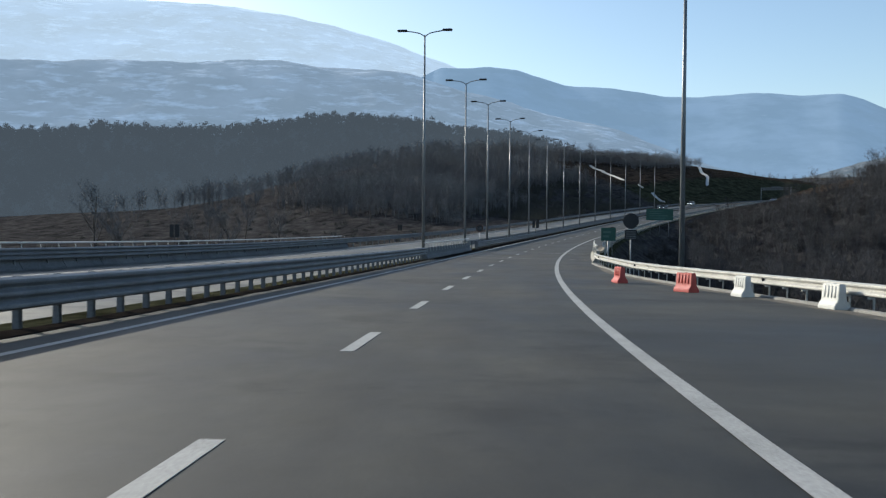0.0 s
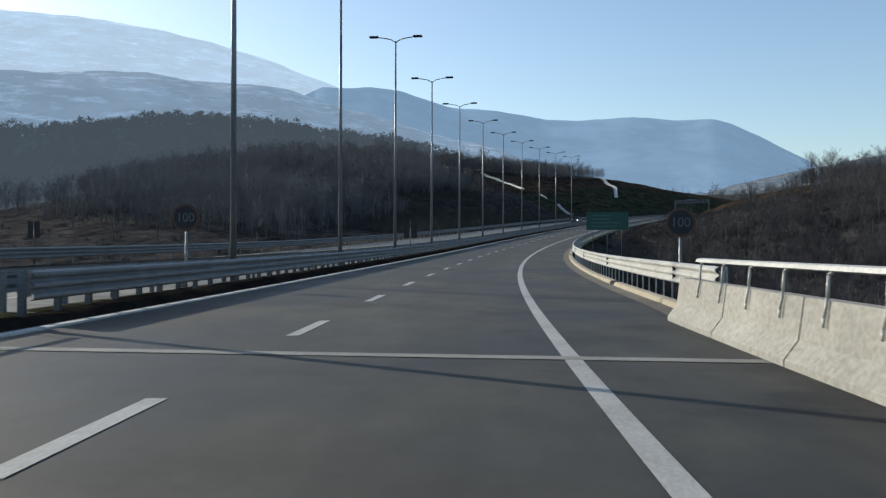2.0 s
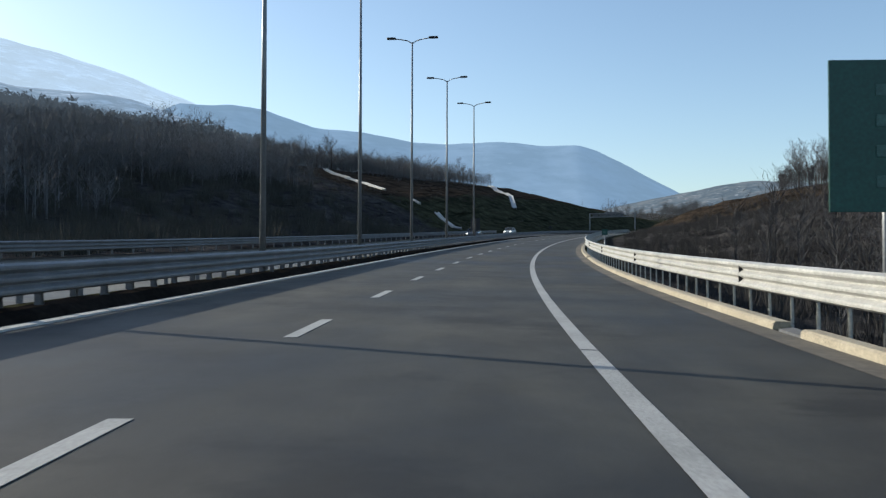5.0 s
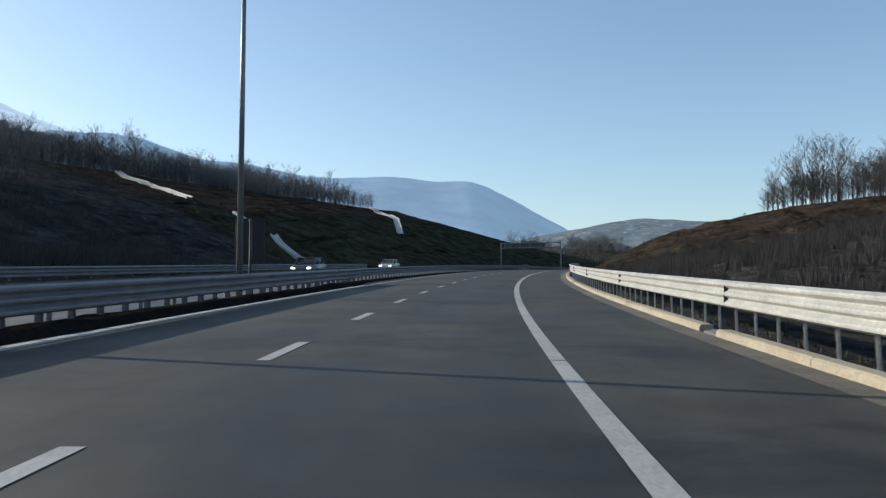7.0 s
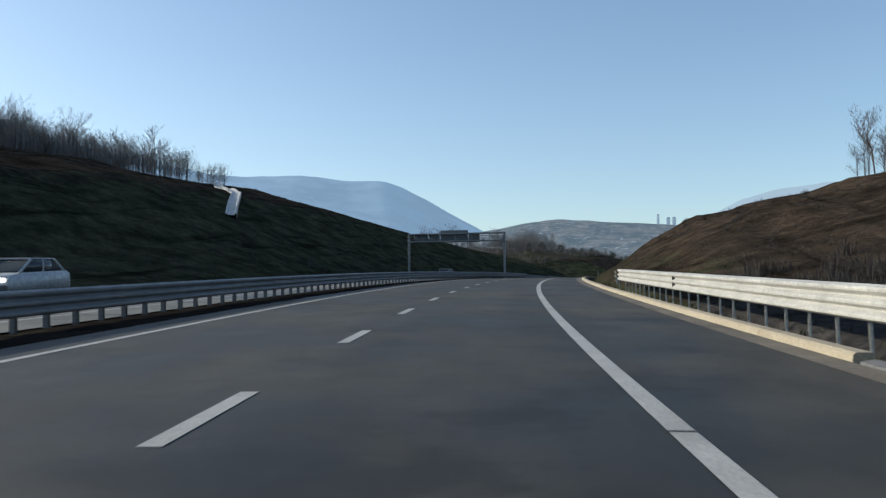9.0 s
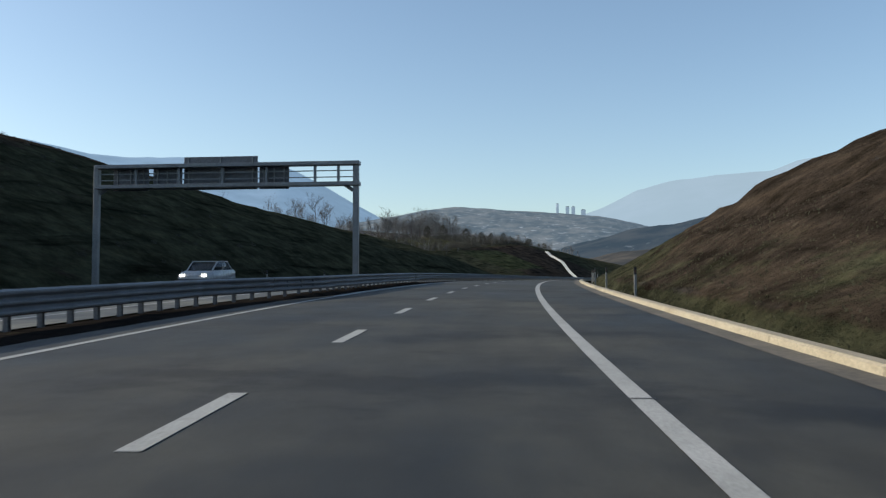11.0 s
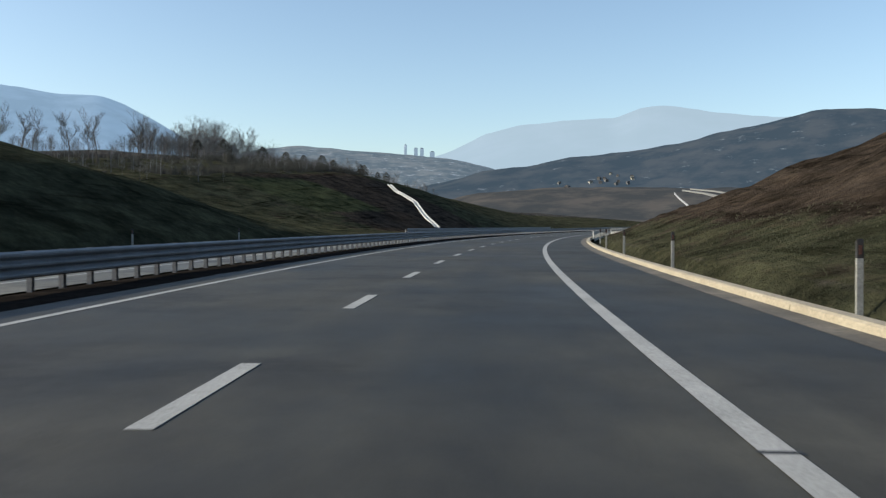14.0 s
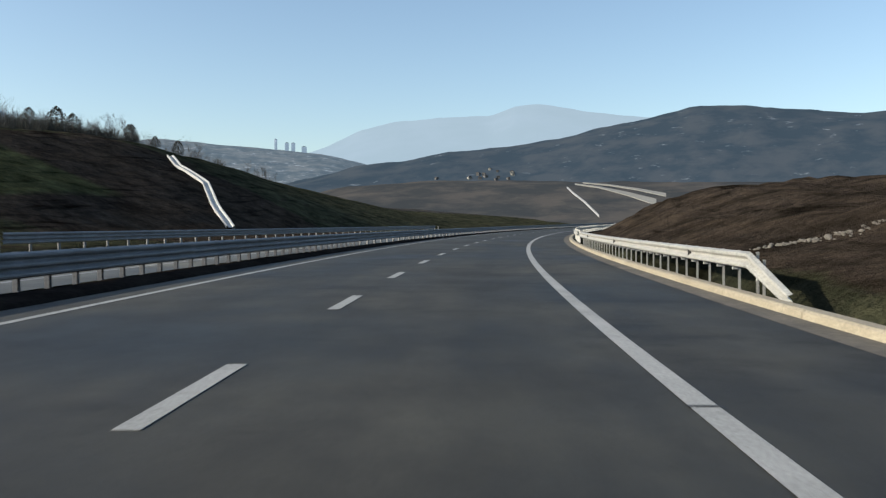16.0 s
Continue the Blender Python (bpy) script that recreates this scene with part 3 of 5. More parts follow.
# ---------------------------------------------------------------- carriageways
S_ROAD = np.concatenate([np.arange(-60, 700, 2.0), np.arange(700, 860.1, 4)])
road = tagged(new("road", strip("road", S_ROAD, [(-4.9, 0), (-2, 0), (1, 0), (4, 0), (6.45, 0)], ASPHALT)), "grey asphalt motorway carriageway with worn patches", "road", kind="structure")
me = road.data
co = np.empty(len(me.vertices) * 3)
me.vertices.foreach_get("co", co)
co = co.reshape(-1, 5, 3)
co[:, 4] = at(S_ROAD, 6.45 + swing(S_ROAD), 0)      # the hard shoulder widens before the bridge
me.vertices.foreach_set("co", co.ravel())
road_2 = tagged(new("road_opposite", strip("road_opposite", S_ROAD, [(-7.4, 0), (-10.5, 0), (-14, 0), (-17.4, 0)], GLARE_ASPHALT)), "asphalt carriageway of the opposite direction, sun glare put into its pale colour", "road", kind="structure")
me = road_2.data
co = np.empty(len(me.vertices) * 3)
me.vertices.foreach_get("co", co)
co = co.reshape(-1, 4, 3)
co[:, 0] = at(S_ROAD, median_edge(S_ROAD), 0)
me.vertices.foreach_set("co", co.ravel())


def line(name, u, width, parent, s0=-60, s1=860):
    ob = new(name, strip(name, np.arange(s0, s1 + 0.1, 2.0), [(u - width / 2, 0.006), (u + width / 2, 0.006)], PAINT))
    ob.parent = parent
    return ob


line("edge_line", 3.74, 0.21, road)
for a, b in ((-60, 60), (284, 426), (454, 860)):
    line("edge_line", -3.86, 0.15, road, a, b)
line("edge_line", -8.1, 0.16, road_2)
line("edge_line", -15.2, 0.18, road_2)
bm = bmesh.new()
box(bm, -0.09, 0.09, 0, 2.55, 0.002, 0.007)
dash = mesh_of("lane_dash", bm)
dash.materials.append(PAINT)
D0, PERIOD = 5.67, 7.762
for i in range(-7, 104):
    part("lane_dash", dash, None, road, at_=stand(D0 + i * PERIOD - 2.55, 0))
for i in range(-7, 100):
    part("lane_dash", dash, None, road_2, at_=stand(D0 + i * PERIOD - 5, -11.3))
for s in (111.3, 128.5, 146, 163.5, 181, 208, 225.7, 252, 269.6, 287.2, 304.6, 322.1, 339.6, 357, 384, 401.4, 418.8, 436.3, 462.9, 480.2, 497.7, 515.1, 532.5, 558.7, 576.4, 593.9, 611.4, 629, 646.5):
    ob = new("paint_seam", strip("paint_seam", [s - 0.03, s + 0.03], [(3.61, 0.009), (3.87, 0.009)], BLACK))
    ob.parent = road
for s in (64.6, 78.7):
    ob = new("expansion_joint", strip("expansion_joint", [s - 0.16, s + 0.16], [(-4.2, 0.009), (1, 0.009), (6.0, 0.009)], JOINT))
    ob.parent = road
for a, b in ((-60, 58), (85.5, 860)):
    ob = new("gutter", strip("gutter", np.arange(a, b + 0.1, 2.0), [(6.08, 0.004), (6.3, 0.006), (6.53, 0.008)], DIRT, False, swing))
    ob.parent = road


def median_soil():
    """A low, uneven mound of soil between the carriageways, lower beyond the first bend."""
    s = np.concatenate([np.arange(-60, 640, 1.0), np.arange(640, 860.1, 4)])
    rise = 0.03 + 0.16 * smooth(74, 88, s) * smooth(296, 284, s) + 0.12 * smooth(420, 428, s) * smooth(460, 452, s) + 0.09 * smooth(545, 575, s)
    inner = -4.72 + 0.6 * smooth(56, 62, s) * smooth(290, 284, s) + 0.6 * smooth(422, 428, s) * smooth(458, 452, s)
    outer = median_edge(s) - 0.06
    across = [(0.0, 0.0), (0.06, 0.45), (0.14, 0.9), (0.3, 1.0), (0.5, 0.7), (0.75, 0.25), (1.0, 0.0)]
    rng = np.random.default_rng(4)
    co = []
    for f, k in across[::-1]:
        wave = (0.01 + 0.07 * rise) * rng.normal(0, 1, len(s)) * (k > 0)
        co.append(at(s, inner + (outer - inner) * f, rise * k + wave + (-0.04 if k == 0 else 0)))
    co = np.stack(co, 1).reshape(-1, 3)
    n = len(across)
    faces = [(i * n + j, i * n + j + 1, (i + 1) * n + j + 1, (i + 1) * n + j) for i in range(len(s) - 1) for j in range(n - 1)]
    me = bpy.data.meshes.new("median")
    me.from_pydata(co.tolist(), [], faces)
    finish(tagged(new("median", me), "narrow median mound of bare soil, rail shade in its dark colour", "median", kind="structure"), SOIL)


median_soil()


def kerb(name, s0, s1, u0, u1, z, length=4.0, shift=None, mat=KERB, label="cream concrete kerb along the hard shoulder"):
    """Kerb stones end to end, one object each."""
    whole = tagged(new(name), label, "kerb", kind="structure")
    n = max(1, int((s1 - s0) / length))
    for i in range(n):
        a, b = s0 + (s1 - s0) * i / n + 0.012, s0 + (s1 - s0) * (i + 1) / n - 0.012
        me = strip("kerb_stone", np.linspace(a, b, 3), [(u0, -0.1), (u0 + 0.03, z - 0.03), (u0 + 0.07, z), (u1 - 0.02, z), (u1, -0.1)], mat, True, shift)
        ob = new("kerb_stone", me)
        ob.parent = whole
    return whole


kerb("kerb_flare", -20, 57.5, 6.62, 6.86, 0.06, 4.0, approach, JOINT, "low greyish kerb under the guard rail")
DRAINS = (99.1, 142.2, 183.5, 223.9, 256.8, 292, 326.2)      # gaps where water runs off
starts = [85.5] + [d + 0.6 for d in DRAINS]
ends = [d - 0.6 for d in DRAINS] + [640]
for i, (a, b) in enumerate(zip(starts, ends)):
    kerb("kerb_main_%d" % (i + 1), a, b, 6.52, 6.82, 0.13, 4.0, swing)
for d in DRAINS:
    tagged(new("drain_outlet", strip("drain_outlet", np.linspace(d - 0.58, d + 0.58, 3), [(6.6, -0.1), (6.62, 0.02), (6.8, 0.05), (6.86, 0.04), (6.9, -0.1)], GREYCON, True, swing)), "grey concrete drain outlet in a gap of the kerb", "drain", "kerb drains")
kerb("kerb_far", 640.5, 860, 6.52, 6.82, 0.12, 12)
for a, b in ((60, 284), (426, 454)):
    kerb("kerb_median", a, b, -4.0, -3.72, 0.03, 1.5, None, WHITEKERB, "whitish kerb stones along the median")

# ---------------------------------------------------------------- guard rails
# thrie-beam outline, x towards the traffic, z up from its lower edge
WAVE = [(0, 0), (0.075, 0.035), (0.08, 0.065), (0.075, 0.095), (0.005, 0.15), (0.005, 0.17), (0.075, 0.215), (0.08, 0.245), (0.075, 0.275), (0.005, 0.32), (0.005, 0.34), (0.075, 0.395), (0.08, 0.425), (0.075, 0.455), (0, 0.49)]
LOW_WAVE = [(0, 0), (0.075, 0.03), (0.08, 0.06), (0.075, 0.09), (0.005, 0.14), (0.005, 0.17), (0.075, 0.22), (0.08, 0.25), (0.075, 0.28), (0, 0.31)]
SPAN, PITCH = 4.64, 1.16


def beam_mesh(length, wave, mat):
    bm = bmesh.new()
    extrude(bm, wave + [(x - 0.006, z) for x, z in wave[::-1]], -0.04, length + 0.04)
    me = mesh_of("beam", bm)
    me.materials.append(mat)
    return me


def post_mesh():
    bm = bmesh.new()
    c = [(-0.018, -0.03), (0.018, -0.03), (0.018, -0.026), (-0.014, -0.026), (-0.014, 0.026), (0.018, 0.026), (0.018, 0.03), (-0.018, 0.03)]
    a = [bm.verts.new((x, y, -0.5)) for x, y in c]
    b = [bm.verts.new((x, y, 0.92)) for x, y in c]
    for i in range(8):
        bm.faces.new((a[i], a[(i + 1) % 8], b[(i + 1) % 8], b[i]))
    bm.faces.new(b)
    box(bm, 0.04, 0.13, -0.035, 0.035, 0.55, 0.85)
    me = mesh_of("post", bm)
    me.materials.append(SUNLIT_ZINC)
    return me


def deep_post_mesh():
    """The deeper channel posts of the median."""
    bm = bmesh.new()
    c = [(-0.05, -0.055), (0.05, -0.055), (0.05, -0.045), (-0.04, -0.045), (-0.04, 0.045), (0.05, 0.045), (0.05, 0.055), (-0.05, 0.055)]
    a = [bm.verts.new((x, y, -0.5)) for x, y in c]
    b = [bm.verts.new((x, y, 0.92)) for x, y in c]
    for i in range(8):
        bm.faces.new((a[i], a[(i + 1) % 8], b[(i + 1) % 8], b[i]))
    bm.faces.new(b)
    box(bm, 0.05, 0.13, -0.045, 0.045, 0.5, 0.88)
    me = mesh_of("post", bm)
    me.materials.append(ZINC)
    return me


def marker_mesh(heights):
    """Dark reflector wedges that sit in the grooves of a beam."""
    bm = bmesh.new()
    for z in heights:
        a = [bm.verts.new(v) for v in ((0.0, -0.02, z - 0.055), (0.082, 0.0, z - 0.075), (0.082, 0.0, z + 0.075), (0.0, -0.02, z + 0.055))]
        b = [bm.verts.new(v) for v in ((0.0, 0.16, z - 0.05), (0.02, 0.16, z - 0.03), (0.02, 0.16, z + 0.03), (0.0, 0.16, z + 0.05))]
        bm.faces.new(a[::-1]), bm.faces.new(b)
        for k in range(4):
            bm.faces.new((a[k], a[(k + 1) % 4], b[(k + 1) % 4], b[k]))
    bmesh.ops.recalc_face_normals(bm, faces=bm.faces)
    me = mesh_of("reflector", bm)
    me.materials.append(BLACK)
    return me


BEAM, SUNLIT_BEAM, LOW_BEAM = beam_mesh(SPAN, WAVE, ZINC), beam_mesh(SPAN, WAVE, SUNLIT_ZINC), beam_mesh(SPAN, LOW_WAVE, SUNLIT_ZINC)
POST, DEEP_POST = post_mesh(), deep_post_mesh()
MARKER, LOW_MARKER = marker_mesh((0.16, 0.33)), marker_mesh((0.155,))


def guard_rail(label, s0, s1, u, z, facing, shift=None, markers=True, beam=BEAM, post=POST, marker=MARKER, drop=0.43):
    """Facing -1: its beam looks to the left, at traffic on its left; 1 to the right."""
    rail = empty("guard_rail", stand(s0, u + (float(shift(s0)) if shift is not None else 0), 0), label, "guard rail", "motorway guard rails")
    inv = rail.matrix_world.inverted()
    n = int((s1 - s0) / SPAN)
    for i in range(n):
        s = s0 + i * SPAN
        a, b = [Vector(at(q, u + (float(shift(q)) if shift is not None else 0), z)) for q in (s, s + SPAN)]
        d = b - a
        yaw = math.degrees(math.atan2(-d.x, d.y))
        m = pose(*a, math.degrees(math.asin(d.z / d.length)), 0, yaw) @ Matrix.Diagonal((facing, 1, 1, 1))
        part("beam", beam, None, rail, at_=inv @ m)
        if markers and i % 3 == 1:
            part("reflector", marker, None, rail, at_=inv @ m)
        for k in range(4):
            q = s + k * PITCH
            uu = u + (float(shift(q)) if shift is not None else 0) - facing * 0.14
            part("post", post, None, rail, at_=inv @ stand(q, uu, z - drop, 0 if facing > 0 else 180))
    return rail


def plain_rail(label, s0, s1, u, z, facing, wave=WAVE, mat=ZINC):
    """The far run of a rail: beam and posts as one piece each."""
    rail = empty("guard_rail", stand(s0, u), label, "guard rail", "motorway guard rails")
    me = strip("beam", np.arange(s0, s1, 4.0), [(u + facing * x, z + h) for x, h in wave], mat)
    ob = part("beam", me, None, rail)
    ob.matrix_parent_inverse = rail.matrix_world.inverted()
    verts, faces = [], []
    for s in np.arange(s0, s1, PITCH * 2):
        c = at(s, u - facing * 0.14, z - 0.5)
        k = len(verts)
        for dz in (0, 0.9):
            verts += [(c[0] + dx, c[1] + dy, c[2] + dz) for dx, dy in ((-0.05, -0.05), (0.05, -0.05), (0.05, 0.05), (-0.05, 0.05))]
        faces += [(k + i, k + (i + 1) % 4, k + 4 + (i + 1) % 4, k + 4 + i) for i in range(4)]
    pm = bpy.data.meshes.new("post_run")
    pm.from_pydata(verts, [], faces)
    pm.materials.append(mat)
    ob = tagged(part("post_run", pm, None, rail), kind="stuff")
    ob.matrix_parent_inverse = rail.matrix_world.inverted()
    return rail


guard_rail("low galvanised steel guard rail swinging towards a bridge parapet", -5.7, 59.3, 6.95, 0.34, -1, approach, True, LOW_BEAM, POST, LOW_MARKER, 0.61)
guard_rail("sunlit galvanised three-wave guard rail behind a cream kerb", 85, 355.5, 6.9, 0.49, -1, swing, True, SUNLIT_BEAM)
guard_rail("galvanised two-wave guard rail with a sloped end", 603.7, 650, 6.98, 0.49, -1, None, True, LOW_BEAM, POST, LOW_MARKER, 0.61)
plain_rail("galvanised guard rail along the far bend", 650, 860, 6.98, 0.49, -1, LOW_WAVE, SUNLIT_ZINC)
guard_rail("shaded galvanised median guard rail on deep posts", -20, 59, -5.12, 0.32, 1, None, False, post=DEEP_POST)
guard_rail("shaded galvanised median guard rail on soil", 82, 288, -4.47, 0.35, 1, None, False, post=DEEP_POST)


def inward(s):
    """The median rail stands closer to the road round the gantry."""
    return 1.6 * smooth(416, 428, np.asarray(s, float)) * smooth(464, 452, np.asarray(s, float))


guard_rail("shaded galvanised median guard rail over shade-darkened soil", 288, 641, -6.2, 0.27, 1, inward, False, post=DEEP_POST)
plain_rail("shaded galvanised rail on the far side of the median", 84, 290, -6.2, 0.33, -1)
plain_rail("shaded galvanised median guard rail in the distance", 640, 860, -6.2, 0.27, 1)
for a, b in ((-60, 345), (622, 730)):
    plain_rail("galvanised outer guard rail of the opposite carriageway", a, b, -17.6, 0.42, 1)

# the sloped ends of two runs
for s, way, wave, u, z in ((603.7, -1, LOW_WAVE, 6.98, 0.49), (355.5, 1, WAVE, 7.2, 0.49)):
    rail = empty("rail_terminal", stand(s, u, 0), "sloped galvanised end of a guard rail", "guard rail end")
    bm = bmesh.new()
    prof = wave + [(x - 0.006, h) for x, h in wave[::-1]]
    a = [bm.verts.new((-x, 0, z + h)) for x, h in prof]
    b = [bm.verts.new((-x + 0.1, way * (1.9 if way < 0 else 1.2), (-0.04 if way < 0 else 0.42) + h * 0.75)) for x, h in prof]
    for i in range(len(prof)):
        bm.faces.new((a[i], a[(i + 1) % len(prof)], b[(i + 1) % len(prof)], b[i]))
    bm.faces.new(b)
    bmesh.ops.recalc_face_normals(bm, faces=bm.faces)
    part("beam", bm, SUNLIT_ZINC, rail)
    part("post", POST, None, rail, at_=pose(0.14, way * 0.35, -0.25, 0, 0, 180))

# ---------------------------------------------------------------- bridge parapets
# safety-shape outline: x from its foot towards the traffic side is -, z up
NEWJ = [(0, 0), (0, 0.08), (0.16, 0.3), (0.22, 0.78), (0.42, 0.78), (0.5, 0.0)]


def parapet(s0, s1, u, side, label, mat):
    wall = empty("parapet", stand(s0, u), label, "bridge parapet", "bridge parapets")
    inv = wall.matrix_world.inverted()
    n = round((s1 - s0) / 3.1)
    for i in range(n):
        a, b = s0 + (s1 - s0) * i / n, s0 + (s1 - s0) * (i + 1) / n
        me = strip("segment", np.linspace(a + 0.022, b - 0.022, 3), [(u + side * x, z - (0.1 if z == 0 else 0)) for x, z in NEWJ], mat, True)
        ob = part("segment", me, None, wall)
        ob.matrix_parent_inverse = inv
    me = strip("handrail", np.arange(s0, s1, 1.5), [(u + side * (0.2 + x), 1.04 + z) for x, z in ((0, 0.05), (0.02, 0.1), (0.1, 0.115), (0.12, 0.06), (0.06, 0.035))], SUNLIT_ZINC, True)
    part("handrail", me, None, wall, "galvanised top rail").matrix_parent_inverse = inv
    bm = bmesh.new()
    for (x0, z0), (x1, z1) in zip([(0.28, 1.12), (0.21, 1.04), (0.195, 0.8), (0.16, 0.6)], [(0.21, 1.04), (0.195, 0.8), (0.16, 0.6), (0.15, 0.5)]):
        tube(bm, (side * x0, 0, z0), (side * x1, 0, z1), 0.019, 0.019, 6)
    br = mesh_of("bracket", bm)
    br.materials.append(SUNLIT_ZINC)
    for s in np.arange(s0 + 0.7, s1 - 0.3, 1.35):
        part("bracket", br, None, wall, at_=inv @ stand(s, u, 0))
    return wall


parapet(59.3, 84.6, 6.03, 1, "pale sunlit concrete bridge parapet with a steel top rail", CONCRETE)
parapet(59, 82, -5.0, -1, "concrete median parapet with shade in its grey colour and a steel top rail", GREYCON)
parapet(30, 84, -17.6, -1, "concrete outer bridge parapet with shade in its grey colour and a steel top rail", GREYCON)

# ---------------------------------------------------------------- lamp posts
def lamp_post(m, arms, label):
    """A tapered mast 15.7 m high with one or two short arms."""
    lamp = empty("street_lamp", m, label, "street lamp", "motorway lamp posts")
    bm = bmesh.new()
    tube(bm, (0, 0, 0.0), (0, 0, 15.6), 0.12, 0.055, 12)
    part("mast", bm, MAST, lamp)
    bm = bmesh.new()
    box(bm, -0.2, 0.2, -0.2, 0.2, -0.35, 0.03, 0.01)
    part("base_plate", bm, MAST, lamp)
    for d in arms:
        bm = bmesh.new()
        pts = [(0, 15.5), (d * 0.35, 15.72), (d * 0.8, 15.82), (d * 1.35, 15.9)]
        for (xa, za), (xb, zb) in zip(pts, pts[1:]):
            tube(bm, (xa, 0, za), (xb, 0, zb), 0.042, 0.038, 6)
        arm = part("arm", bm, MAST, lamp)
        bm = bmesh.new()
        box(bm, min(d * 1.25, d * 1.95), max(d * 1.25, d * 1.95), -0.14, 0.14, 15.85, 16.0, 0.05)
        part("luminaire", bm, DARK, arm, "flat dark luminaire")
    return lamp


P0, PSTEP = 62.1, 17.315
first = lamp_post(stand(P0 - 0.9, -5.7, 0, 0, False), (-1, 1), "tall grey steel mast with two short lamp arms in the median")
for i in range(1, 13):
    copy_thing(first, stand(P0 + i * PSTEP + (2.6 if i == 1 else 0), -5.7, 0, 0, False))
lamp_post(stand(37.2, 8.75, -0.5, 0, False), (-1,), "tall grey steel mast with one lamp arm behind the guard rail")

# ---------------------------------------------------------------- signs
def panel(bm, w, h, z, y=0.0, x=0.0, t=0.03):
    return box(bm, x - w / 2, x + w / 2, y - t / 2, y + t / 2, z - h / 2, z + h / 2, 0.006)


def disc(bm, r, z, y, t=0.02, n=32, r_in=0.0):
    """A disc or a ring that faces along y."""
    a = [[bm.verts.new((q * math.cos(2 * math.pi * i / n), y + dy, z + q * math.sin(2 * math.pi * i / n))) for i in range(n)] for q, dy in ((r, -t / 2), (r, t / 2))]
    for i in range(n):
        bm.faces.new((a[0][i], a[0][(i + 1) % n], a[1][(i + 1) % n], a[1][i]))
    if not r_in:
        bm.faces.new(a[0]), bm.faces.new(a[1][::-1])
    else:
        b = [[bm.verts.new((r_in * math.cos(2 * math.pi * i / n), y + dy, z + r_in * math.sin(2 * math.pi * i / n))) for i in range(n)] for dy in (-t / 2, t / 2)]
        for k in (0, 1):
            for i in range(n):
                bm.faces.new((a[k][i], a[k][(i + 1) % n], b[k][(i + 1) % n], b[k][i]))
    bmesh.ops.recalc_face_normals(bm, faces=bm.faces)
    return bm


def sign_post(parent, h, x=0.0, r=0.038):
    bm = bmesh.new()
    tube(bm, (x, 0.06, -1.5), (x, 0.06, h), r, r, 8)
    part("post", bm, MAST, parent)


def lettering(text, size, z, y, parent, mat):
    c = bpy.data.curves.new("numerals", "FONT")
    c.body, c.size, c.align_x, c.align_y, c.extrude = text, size, "CENTER", "CENTER", 0.002
    c.materials.append(mat)
    ob = new("numerals", c)
    ob.parent = parent
    ob.matrix_local = pose(0, y, z, 90, 0, 0)


def speed_sign(s, u):
    sg = empty("speed_sign", stand(s, u, 0, 0, False), "dark round speed limit sign reading 100, backlit", "road sign", "speed signs")
    sign_post(sg, 2.4)
    bm = bmesh.new()
    # plate, ring and numerals are coloured dark to stand for backlight
    part("plate", disc(bm, 0.4, 2.0, 0), DARK, sg)
    bm = bmesh.new()
    part("ring", disc(bm, 0.4, 2.0, -0.014, 0.008, 32, 0.33), AMBER, sg, "dull red ring")
    lettering("100", 0.36, 2.0, -0.016, sg, GREYPLATE)


speed_sign(92.6, 7.9)
speed_sign(93.1, -5.95)

# disc with an information plate under it, both coloured dark for backlight
sg = empty("round_sign", stand(46.2, 7.5, 0, 0, False), "dark round sign over a small plate, seen against the sun", "road sign")
sign_post(sg, 2.7)
bm = bmesh.new()
part("plate", disc(bm, 0.4, 2.6, 0), DARK, sg)
bm = bmesh.new()
lower = part("lower_plate", panel(bm, 0.62, 0.5, 1.9), DARK, sg)
for z in (2.04, 1.93, 1.82, 1.72):
    bm = bmesh.new()
    part("bar", panel(bm, 0.5, 0.035, z, -0.02, 0, 0.006), MAST, lower, "unreadable grey line of writing")


def green_sign(s, u, z, w, h, lines, label, posts):
    sg = empty("direction_sign", stand(s, u, 0, 0, False), label, "road sign", "green direction signs")
    for x in posts:
        sign_post(sg, z + h / 2, x, 0.05)
    bm = bmesh.new()
    plate = part("plate", panel(bm, w, h, z), GREEN, sg)
    rng = random.Random(int(s))
    for k in range(lines):
        zz = z + h * (0.5 - (k + 1) / (lines + 1))
        bm = bmesh.new()
        length = w * rng.uniform(0.35, 0.7)
        part("bar", panel(bm, length, h * 0.32 / lines, zz, -0.022, -w * 0.42 + length / 2 + w * 0.05, 0.006), DIM_GREEN, plate, "pale bar of unreadable writing")
    for x in (-w / 2 + 0.06, w / 2 - 0.06):
        bm = bmesh.new()
        part("stiffener", box(bm, x - 0.03, x + 0.03, 0.016, 0.06, z - h / 2, z + h / 2), ZINC, plate)


green_sign(58.9, 7.0, 1.9, 0.95, 0.86, 2, "small green direction sign on a post behind the rail", (0,))
green_sign(184, 10.3, 2.95, 5.3, 2.3, 4, "large green direction sign on posts beside the shoulder", (-1.8, 0, 1.8))
green_sign(236.9, 8.5, 1.5, 0.42, 0.42, 1, "small green marker sign on a thin post", (0,))


